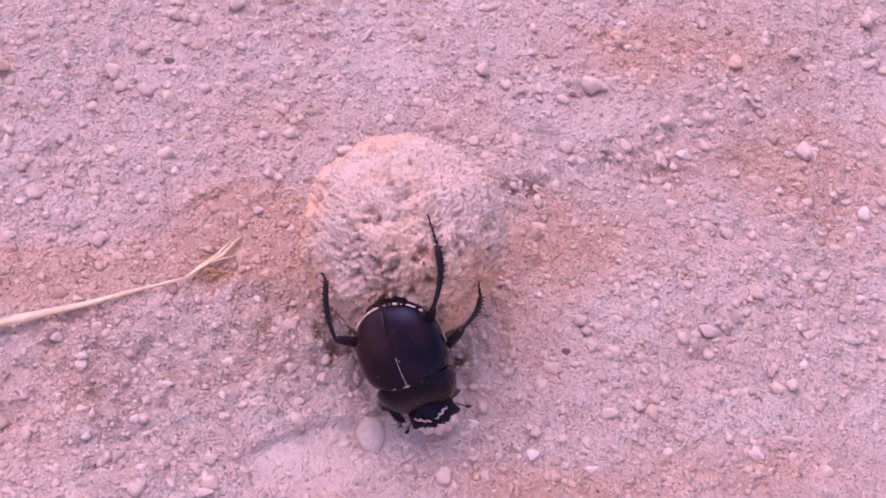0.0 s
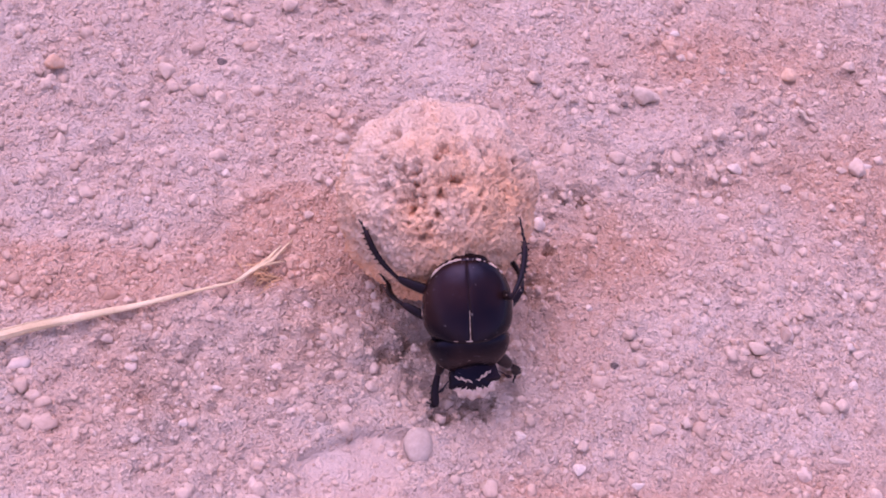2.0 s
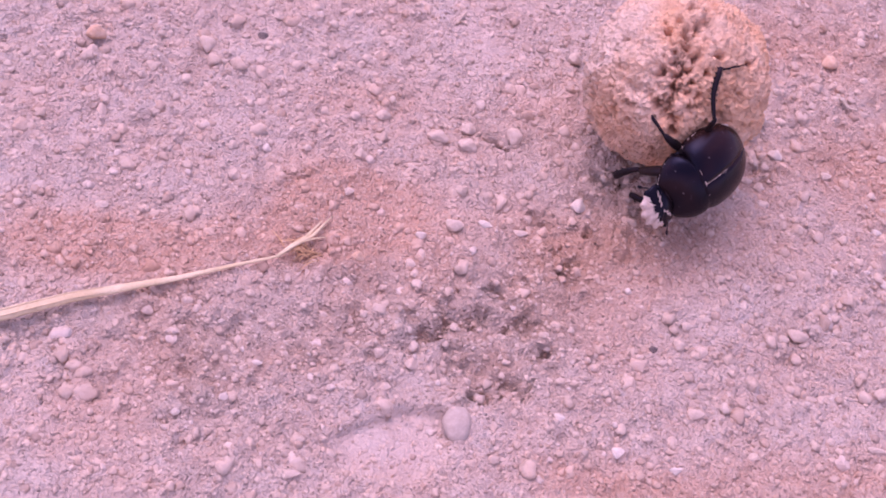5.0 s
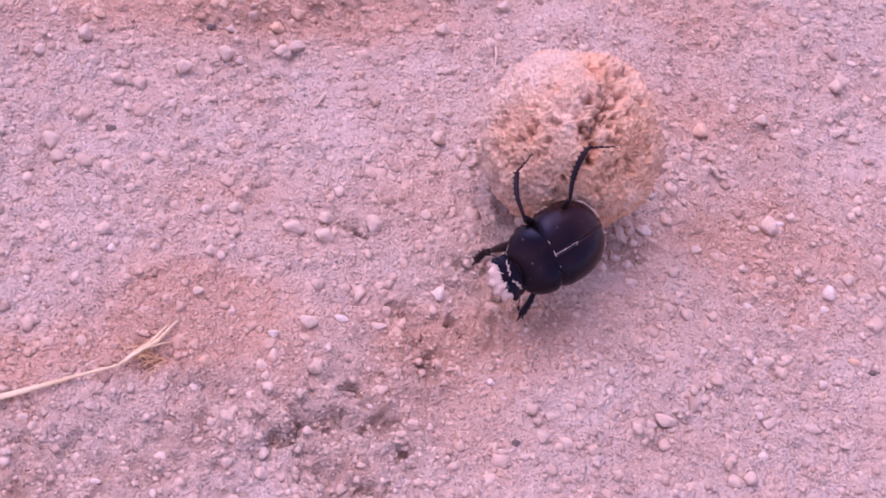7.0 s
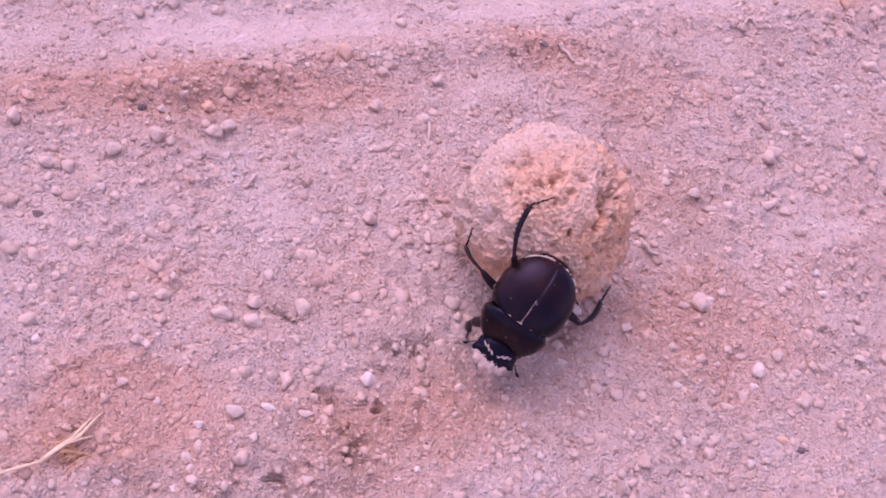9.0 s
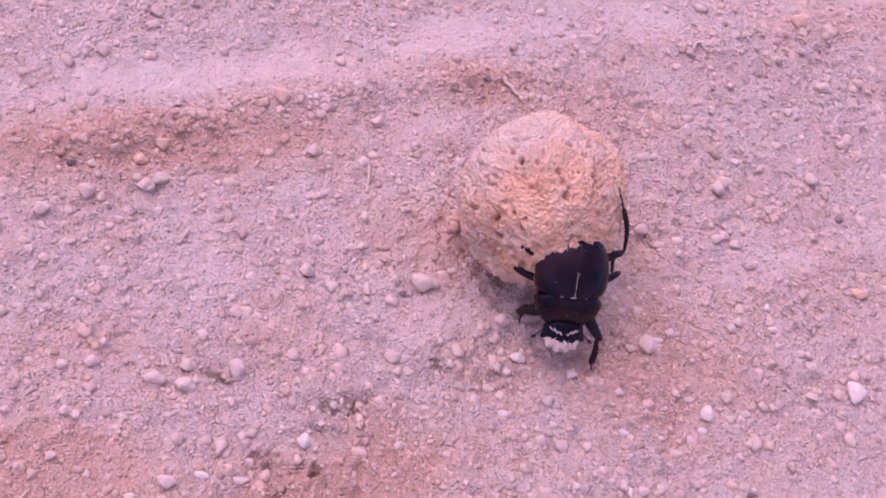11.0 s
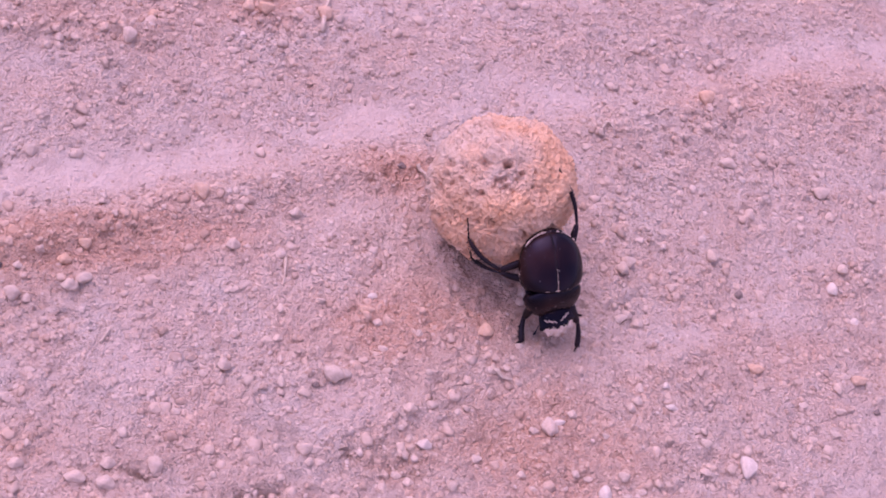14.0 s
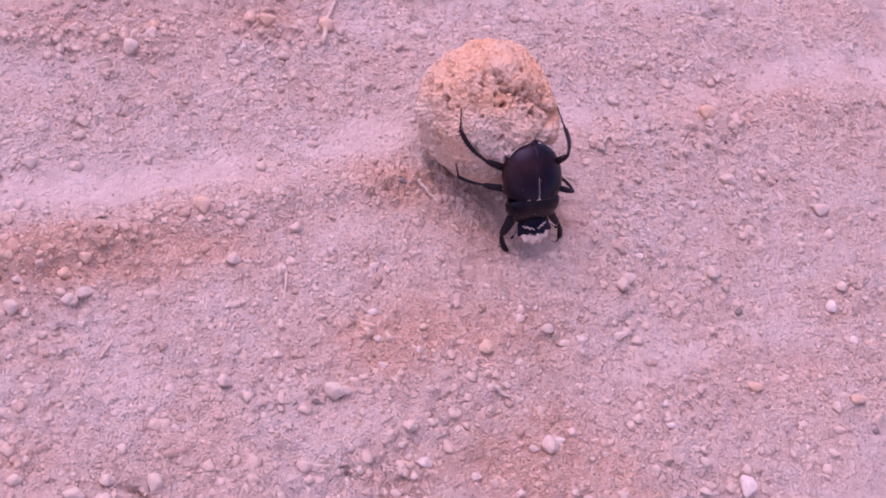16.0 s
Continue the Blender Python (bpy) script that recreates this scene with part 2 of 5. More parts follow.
RED_EARTH_AND_WARM_SHADE = [
    (-0.0445, -0.0320, 0.0159, 0.0066, 26, 0.45), (-0.0061, 0.0289, 0.0083, 0.0081, 28, 0.35), (0.0381, 0.0108, 0.0180, 0.0073, 26, 0.45),
    (0.0532, 0.1254, 0.0203, 0.0128, 31, 0.45), (-0.0300, -0.0190, 0.0130, 0.0080, 30, 0.6), (-0.0120, -0.0300, 0.0090, 0.0080, 27, 0.3),
    # the next five spots paint the warm reddish shade round the rolling ball
    (0.0100, -0.0080, 0.0100, 0.0120, 27, 0.3), (0.0230, -0.0220, 0.0090, 0.0120, 27, 0.3), (0.0580, 0.0870, 0.0110, 0.0080, 27, 0.35),
    (0.0270, 0.1290, 0.0120, 0.0070, 25, 0.4), (0.0620, 0.0480, 0.0090, 0.0090, 27, 0.25), (-0.0365, -0.0190, 0.0120, 0.0060, 27, 0.6),
    (-0.0330, -0.0285, 0.0080, 0.0050, 27, 0.45), (0.0280, 0.0070, 0.0100, 0.0080, 40, 0.4), (0.0160, -0.0030, 0.0120, 0.0060, 27, 0.3),
]
RED_EARTH_FAR = [
    (-0.0542, 0.0694, 0.0289, 0.0071, 24, 0.75), (-0.0270, 0.0967, 0.0093, 0.0076, 24, 0.5), (-0.0871, 0.1397, 0.0360, 0.0101, 28, 0.45),
    (-0.0355, 0.1728, 0.0163, 0.0060, 28, 0.8), (0.0138, 0.1275, 0.0190, 0.0058, 25, 0.6), (0.1097, 0.2021, 0.0130, 0.0073, 26, 0.5),
    (0.1439, 0.2303, 0.0284, 0.0090, 26, 0.5), (0.0372, 0.0760, 0.0207, 0.0087, 22, 0.45), (0.0783, 0.0541, 0.0254, 0.0110, 20, 0.45),
    (0.0477, 0.0861, 0.0147, 0.0124, 22, 0.4), (0.1547, 0.1174, 0.0212, 0.0085, 22, 0.4), (-0.0409, 0.0084, 0.0100, 0.0084, 20, 0.5),
    (0.1143, 0.0819, 0.0351, 0.0169, 21, 0.25),
]
SMOOTH = [
    (-0.0079, -0.0708, 0.0121, 0.0064, 24), (-0.0042, -0.0619, 0.0067, 0.0030, 25), (-0.0280, 0.0591, 0.0088, 0.0074, 30),
    (-0.0392, 0.0061, 0.0088, 0.0062, 27), (0.0077, 0.1436, 0.0232, 0.0065, 26), (-0.0327, 0.1082, 0.0372, 0.0056, 25),
    (-0.0644, 0.0861, 0.0191, 0.0057, 25), (0.0456, 0.1786, 0.0298, 0.0082, 26), (0.1495, 0.2481, 0.0370, 0.0107, 27),
    (0.0288, 0.0492, 0.0118, 0.0072, 21), (-0.0265, 0.0414, 0.0124, 0.0079, 22), (0.1118, 0.1042, 0.0273, 0.0055, 22),
    (0.0915, 0.0888, 0.0211, 0.0056, 28), (0.0152, 0.1052, 0.0206, 0.0083, 31), (0.1418, 0.1247, 0.0233, 0.0049, 22),
]
PITS = [
    (-0.0018, -0.0254, 0.0018, 0.0013, 27), (-0.0076, -0.0365, 0.0017, 0.0016, 27), (-0.0014, -0.0341, 0.0022, 0.0013, 27),
    (0.0077, -0.0302, 0.0023, 0.0019, 27), (0.0138, -0.0354, 0.0020, 0.0013, 27), (0.0116, -0.0112, 0.0021, 0.0013, 28),
    (-0.0098, -0.0421, 0.0019, 0.0013, 27), (0.0113, -0.0453, 0.0036, 0.0006, 26), (0.0130, 0.0002, 0.0012, 0.0009, 28),
    (0.0016, -0.0463, 0.0036, 0.0026, 26, 0.6), (0.0009, -0.0008, 0.0030, 0.0015, 29, 0.6), (0.0650, 0.0508, 0.0034, 0.0019, 20, 0.35),
    (0.0812, 0.0684, 0.0023, 0.0023, 21, 0.35),
]
PITS_FAR = [
    (0.0742, 0.0939, 0.0042, 0.0029, 22, 0.35), (0.0862, 0.0919, 0.0041, 0.0016, 22, 0.35), (0.0500, 0.0367, 0.0023, 0.0015, 20, 0.4),
    (0.0333, 0.0355, 0.0037, 0.0008, 20, 0.4), (0.0114, 0.0156, 0.0013, 0.0012, 25, 0.7), (0.0171, 0.0195, 0.0024, 0.0012, 25, 0.7),
    (-0.0011, -0.0245, 0.0021, 0.0013, 23, 0.5), (0.0027, -0.0010, 0.0020, 0.0014, 25, 0.6), (0.0707, 0.0771, 0.0019, 0.0009, 21, 0.35),
    (-0.0140, 0.0144, 0.0023, 0.0014, 20), (0.0716, 0.0887, 0.0031, 0.0012, 30, 0.35), (0.0038, -0.0506, 0.0023, 0.0008, 25),
]
TRAIL = [
    (0.0010, -0.0390, 0.0170, 0.0150, 27), (0.0110, -0.0120, 0.0110, 0.0120, 27), (0.0140, 0.0130, 0.0100, 0.0090, 25, 0.8),
    (0.0420, 0.0380, 0.0200, 0.0060, 20, 0.7), (0.0700, 0.0560, 0.0170, 0.0090, 20, 0.4), (0.0790, 0.0780, 0.0110, 0.0150, 22, 0.4),
    (-0.0420, -0.0770, 0.0150, 0.0120, 25, 0.7), (-0.0100, 0.0180, 0.0160, 0.0060, 22, 0.5), (0.0040, -0.0260, 0.0150, 0.0130, 27, 0.6),
    (0.0300, 0.0170, 0.0130, 0.0090, 40, 0.5), (0.0560, 0.0620, 0.0160, 0.0090, 55, 0.2), (0.0690, 0.0950, 0.0090, 0.0150, 15, 0.3),
    (-0.0270, -0.0400, 0.0150, 0.0110, 27, 0.55), (-0.0560, -0.0600, 0.0160, 0.0100, 27, 0.5), (0.0180, -0.0400, 0.0080, 0.0090, 27, 0.4),
    (-0.0620, 0.0640, 0.0200, 0.0060, 25, 0.5), (-0.0420, -0.0300, 0.0120, 0.0080, 27, 0.4), (-0.0340, -0.0560, 0.0180, 0.0100, 27, 0.6), (0.0230, 0.0020, 0.0110, 0.0070, 35, 0.6),
]
RIDGES = [
    (-0.0634, 0.0625, 0.0125, 0.0038, 23), (-0.0481, 0.0770, 0.0131, 0.0040, 24), (-0.0306, 0.0930, 0.0138, 0.0042, 24),
    (-0.0083, 0.1095, 0.0146, 0.0040, 24, 0.8), (0.0138, 0.1275, 0.0155, 0.0042, 25, 0.8), (0.0772, 0.1726, 0.0119, 0.0028, 25, 0.7),
    (0.1110, 0.2000, 0.0173, 0.0037, 26, 0.6), (0.1502, 0.2305, 0.0285, 0.0039, 26, 0.6), (-0.0712, 0.1429, 0.0438, 0.0067, 27),
    (-0.0215, 0.1755, 0.0147, 0.0048, 28), (-0.0717, 0.0922, 0.0058, 0.0029, 25, 0.7),
]


def redness(x, y):
    spread = lambda spots: [(a, b, c * 1.3, d * 1.3, e, f * 0.6) for a, b, c, d, e, f in spots]
    return 0.18 + 1.9 * blobs(x, y, spread(RED_EARTH + RED_EARTH_AND_WARM_SHADE)) + 1.25 * blobs(x, y, spread(RED_EARTH_FAR))


def rut(x, y):
    """Distance across the old wheel rut, from its crumbly near rim up the slope."""
    turn = radians(36.4)
    v = -(x + 0.069) * math.sin(turn) + (y - 0.063) * math.cos(turn)
    return v + (layered(x, y, 0.03, 3) - 0.5) * 0.011, (x + 0.069) * math.cos(turn) + (y - 0.063) * math.sin(turn)


def pressed(x, y):
    """The smooth print pressed into the soil beside the pale stone."""
    return np.clip((blobs(x, y, SMOOTH[:2]) + 0.25 * layered(x, y, 0.003, 2)) * 5 - 2.2, 0, 1)


def smoothness(x, y):
    v, _ = rut(x, y)
    patchy = np.clip(2.6 * layered(x, y, 0.012, 4, 0.65) - 0.5, 0, 1.5)
    soft = 0.55 * blobs(x, y, SMOOTH[2:]) + 0.6 * np.exp(-((v - 0.018) / 0.008) ** 2) + 0.35 * np.exp(-((v - 0.062) / 0.008) ** 2)
    return np.clip(np.maximum(0.78 * pressed(x, y), soft * patchy), 0, 0.95)


def ground_height(x, y):
    near = np.exp(-(((x - 0.05) / 0.5) ** 2 + ((y - 0.1) / 0.5) ** 2) ** 2)
    calm = 1 - 0.85 * smoothness(x, y)
    h = (layered(x, y, 0.06, 2) - 0.5) * 0.003 + (layered(x, y, 0.017, 2) - 0.5) * 0.0022 * calm
    patch = 0.35 + 1.3 * np.clip(layered(x, y, 0.02, 2) * 1.6 - 0.3, 0, 1)
    h += ((layered(x, y, 0.006, 2) - 0.5) * 0.0016 + (layered(x, y, 0.0026, 2) - 0.5) * 0.0021 * patch) * calm
    v, along = rut(x, y)
    rim = 0.0010 / (1 + np.exp((along - 0.085) / 0.012)) + 0.0007
    h += rim * np.exp(-(v / 0.0065) ** 2) * (0.35 + 1.1 * layered(x, y, 0.0065, 3)) - 0.0011 * np.exp(-((v - 0.018) / 0.009) ** 2)
    h += 0.0016 * np.exp(-((v - 0.037) / 0.011) ** 2) * layered(x, y, 0.01, 2) + 0.0022 * np.exp(-((v - 0.079) / 0.009) ** 2)
    clods = value_noise(x, y, 0.0034) * 0.6 + value_noise(x, y, 0.0075) * 0.6
    h += 0.0030 * blobs(x, y, RIDGES) * clods * (0.4 + 1.2 * layered(x, y, 0.0022, 2))
    torn = np.clip(blobs(x, y, TRAIL), 0, 1.2)
    h += torn * ((layered(x, y, 0.0042, 2) - 0.55) * 0.0036 + (layered(x, y, 0.0019, 2) - 0.5) * 0.0016)
    wx, wy = x + (layered(x, y, 0.0021, 2) - 0.5) * 0.0062, y + (layered(x + 1, y, 0.0021, 2) - 0.5) * 0.0062
    wider = lambda spots: [(a, b, c * 1.3, d * 1.3, *rest) for a, b, c, d, *rest in spots]
    dug = blobs(wx, wy, wider(PITS)) + blobs(wx, wy, wider(PITS_FAR))
    h -= 0.0030 * np.clip(dug * 1.5 - 0.2, 0, 1.1) * (0.4 + 1.2 * layered(x, y, 0.0018, 2))
    h -= 0.0022 * pressed(x, y)
    return h * near


def height_at(x, y):
    return float(ground_height(np.array([x]), np.array([y]))[0])


def ground():
    def axis(lo, hi, step):
        mid = list(np.arange(lo, hi, step))
        out, s, edge = [], step, 0.0
        while edge < 60:
            s *= 1.25
            edge += s
            out.append(edge)
        return np.array([lo - e for e in reversed(out)] + mid + [mid[-1] + e for e in out])

    xs, ys = axis(-0.13, 0.185, 0.00065), axis(-0.108, 0.305, 0.00065)
    gx, gy = np.meshgrid(xs, ys)
    co = np.stack([gx, gy, ground_height(gx, gy)], -1).reshape(-1, 3)
    nx, ny = len(xs), len(ys)
    k = (np.arange(ny - 1)[:, None] * nx + np.arange(nx - 1)[None]).ravel()
    faces = np.stack([k, k + 1, k + nx + 1, k + nx], -1)
    me = bpy.data.meshes.new("ground")
    me.from_pydata(co, [], faces.tolist())
    me.attributes.new("redness", "FLOAT", "POINT").data.foreach_set("value", redness(co[:, 0], co[:, 1]).astype(np.float32))
    for name, values in (("powder", smoothness(co[:, 0], co[:, 1])), ("dug", np.clip(blobs(co[:, 0], co[:, 1], TRAIL), 0, 1))):
        me.attributes.new(name, "FLOAT", "POINT").data.foreach_set("value", values.astype(np.float32))
    me.shade_smooth()
    me.materials.append(SOIL)
    return tagged(new("ground", me), "dusty pinkish gravelly soil with loose grit", "ground", kind="structure")


def ico(levels):
    bm = bmesh.new()
    bmesh.ops.create_icosphere(bm, subdivisions=levels + 1, radius=1.0)
    bm.verts.ensure_lookup_table()
    v = np.array([p.co for p in bm.verts])
    f = np.array([[p.index for p in q.verts] for q in bm.faces])
    bm.free()
    return v, f


# the stretch of ground on which loose grains are laid, corner by corner
EDGE = [-0.072, -0.110, 0.113, -0.033, 0.138, 0.024, 0.182, 0.079, 0.181, 0.308, -0.110, 0.149, -0.131, -0.002, -0.072, -0.110]


def grit():
    """All the grains too small to count, as one mesh."""
    rng = np.random.RandomState(11)
    V, F, at = [], [], 0
    turn = radians(26)
    for levels, count, lo, mid, spread, hi in ((0, 95000, 0.00018, 0.00031, 0.36, 0.0007), (1, 15000, 0.0003, 0.00046, 0.32, 0.0009), (1, 8000, 0.0005, 0.00078, 0.33, 0.0017), (1, 16000, 0.0006, 0.00095, 0.3, 0.0019)):
        base, faces = ico(levels)
        u, v = rng.uniform(-0.165, 0.235, count), rng.uniform(-0.085, 0.215, count)
        c, s = math.cos(turn), math.sin(turn)
        x, y = u * c - v * s + 0.03, u * s + v * c + 0.03
        clump = value_noise(x, y, 0.012) * 0.7 + value_noise(x, y, 0.004) * 0.6 + blobs(x, y, RIDGES) * 0.35 + blobs(x, y, TRAIL) * 0.15
        keep = (rng.rand(count) < np.clip(1.05 - 0.97 * smoothness(x, y) - 1.2 * blobs(x, y, PITS) - 1.2 * blobs(x, y, PITS_FAR), 0.05, 1)) & (rng.rand(count) < 0.25 + clump)
        if mid == 0.00078:
            keep &= rng.rand(count) > 0.6 * blobs(x, y, TRAIL)
        if mid == 0.00095:
            keep &= rng.rand(count) < np.clip(0.6 * blobs(x, y, RIDGES) + 0.12 * blobs(x, y, TRAIL) - 0.05, 0, 0.5)
        for px, py, qx, qy in zip(EDGE[::2], EDGE[1::2], EDGE[2::2], EDGE[3::2]):
            keep &= (qx - px) * (y - py) - (qy - py) * (x - px) > 0
        x, y = x[keep], y[keep]
        n = len(x)
        r = np.clip(mid * np.exp(rng.randn(n) * spread), lo, hi)
        z = ground_height(x, y) + r * rng.uniform(-0.45, 0.15, n)
        a = rng.uniform(0, 2 * math.pi, n)
        k = len(base)
        p = base[None] * (1 + (0.23 if levels else 0.28) * rng.randn(n, k, 1).clip(-1.6, 1.6)) * np.stack([r * rng.uniform(0.85, 1.35, n), r, r * rng.uniform(0.6, 0.9, n)], -1)[:, None]
        ca, sa = np.cos(a)[:, None], np.sin(a)[:, None]
        p = np.stack([p[..., 0] * ca - p[..., 1] * sa + x[:, None], p[..., 0] * sa + p[..., 1] * ca + y[:, None], p[..., 2] + z[:, None]], -1)
        V.append(p.reshape(-1, 3))
        F.append((faces[None] + (np.arange(n) * k)[:, None, None]).reshape(-1, 3) + at)
        at += n * k
    V, F = np.concatenate(V), np.concatenate(F)
    me = bpy.data.meshes.new("grit")
    me.vertices.add(len(V))
    me.vertices.foreach_set("co", V.astype(np.float32).ravel())
    me.loops.add(F.size)
    me.loops.foreach_set("vertex_index", F.astype(np.int32).ravel())
    me.polygons.add(len(F))
    me.polygons.foreach_set("loop_start", np.arange(0, F.size, 3, dtype=np.int32))
    me.update(calc_edges=True)
    me.attributes.new("redness", "FLOAT", "POINT").data.foreach_set("value", redness(V[:, 0], V[:, 1]).astype(np.float32))
    me.materials.append(GRIT)
    return tagged(new("grit", me), "loose pink and tan grit scattered over soil", "grit", kind="stuff")


ground()
grit()

# ---------------------------------------------------------------- dung ball
BALL_R = 0.0205
BALL_CLEFT = [(-0.67, 0.58, -0.47), (-0.27, 0.69, -0.67), (-0.04, 0.73, -0.69), (0.25, 0.68, -0.69)]
BALL_PITS = [
    (-0.18, 0.87, -0.46, 0.06), (0.40, 0.91, -0.11, 0.1), (0.28, 0.91, -0.32, 0.08), (0.01, 0.48, -0.87, 0.12), (0.11, 0.11, -0.99, 0.08),
    (0.38, 0.29, -0.88, 0.09), (0.33, 0.90, 0.29, 0.09), (-0.25, -0.81, 0.53, 0.12), (0.07, -0.88, 0.48, 0.09), (0.56, -0.44, 0.70, 0.08),
    (0.11, -0.45, 0.89, 0.09), (-0.41, -0.52, 0.75, 0.07), (-0.08, -0.85, 0.52, 0.13), (0.22, -0.66, 0.72, 0.08), (0.03, -0.94, 0.33, 0.1),
]
BALL_PITS_TOO = [
    (-0.67, -0.64, -0.37, 0.06), (-0.99, -0.15, -0.04, 0.07), (-0.81, -0.26, -0.53, 0.06), (-0.22, 0.03, -0.97, 0.08), (-0.85, 0.38, -0.37, 0.09),
    (0.02, -0.98, 0.21, 0.05), (0.20, -0.97, 0.11, 0.05), (-0.47, -0.65, 0.60, 0.08), (-0.63, -0.65, -0.42, 0.1), (-0.72, -0.69, 0.00, 0.07),
    (0.11, -0.81, -0.57, 0.06), (0.94, 0.06, -0.33, 0.09), (-0.64, 0.55, -0.54, 0.12), (-0.46, 0.72, -0.52, 0.1), (-0.85, 0.52, -0.06, 0.09),
]
# orange spots: bare dung, plus warm ground bounce put into the colour
BALL_FRESH_AND_BOUNCE = [
    (0.81, -0.44, 0.37, 0.4), (0.02, -0.72, -0.70, 0.5), (0.52, -0.64, -0.56, 0.45), (-0.59, -0.52, -0.62, 0.4), (0.23, 0.25, -0.94, 0.5),
    (0.52, 0.85, -0.05, 0.35), (0.40, 0.43, -0.81, 0.4), (0.59, 0.19, -0.79, 0.45), (0.37, -0.85, -0.36, 0.45),
    (-0.65, 0.72, -0.24, 0.35), (-0.59, 0.50, 0.64, 0.3), (-0.11, -0.79, -0.60, 0.5), (0.97, -0.15, -0.08, 0.4), (-0.83, -0.28, -0.48, 0.5),
    (0.05, 0.10, -0.99, 0.45),
]
# pinkish spots: dust, plus pale skylight from above put into the colour
BALL_DUSTY_AND_SKYLIT = [
    (-0.27, 0.22, 0.94, 0.45), (-0.65, 0.04, 0.76, 0.4), (-0.49, -0.73, 0.48, 0.4), (-0.25, 0.95, 0.14, 0.4),
    (0.76, 0.25, 0.60, 0.5), (0.32, 0.76, 0.56, 0.45), (-0.29, -0.36, 0.88, 0.35), (0.30, -0.08, 0.95, 0.4), (-0.44, -0.86, -0.28, 0.4), (-0.50, 0.46, 0.73, 0.5), (0.16, 0.50, 0.85, 0.45), (-0.50, 0.85, 0.12, 0.4), (-0.14, 0.90, 0.40, 0.45),
]
BALL_ROWS = [
    (0, -0.0055, -0.0261),
    (0.5, -0.0052, -0.0237),
    (1, -0.0068, -0.0217),
    (1.5, -0.0116, -0.0165),
    (2, -0.0129, -0.0161),
    (2.5, -0.0146, -0.0136),
    (3, -0.0142, -0.0024),
    (5.5, 0.0254, 0.0413),
    (6, 0.0249, 0.0434),
    (6.5, 0.0245, 0.0433),
    (7, 0.0243, 0.0435),
    (7.5, 0.0255, 0.0429),
    (8, 0.0256, 0.0438),
    (8.5, 0.0346, 0.0486),
    (9, 0.0341, 0.0518),
    (9.5, 0.0344, 0.0514),
    (10, 0.0339, 0.0610),
    (12.5, 0.0575, 0.1024),
    (13, 0.0580, 0.1028),
    (13.5, 0.0534, 0.1084),
    (14, 0.0502, 0.1167),
    (14.5, 0.0446, 0.1266),
    (15, 0.0417, 0.1316),
    (15.5, 0.0397, 0.1397),
    (16, 0.0388, 0.1489),
]


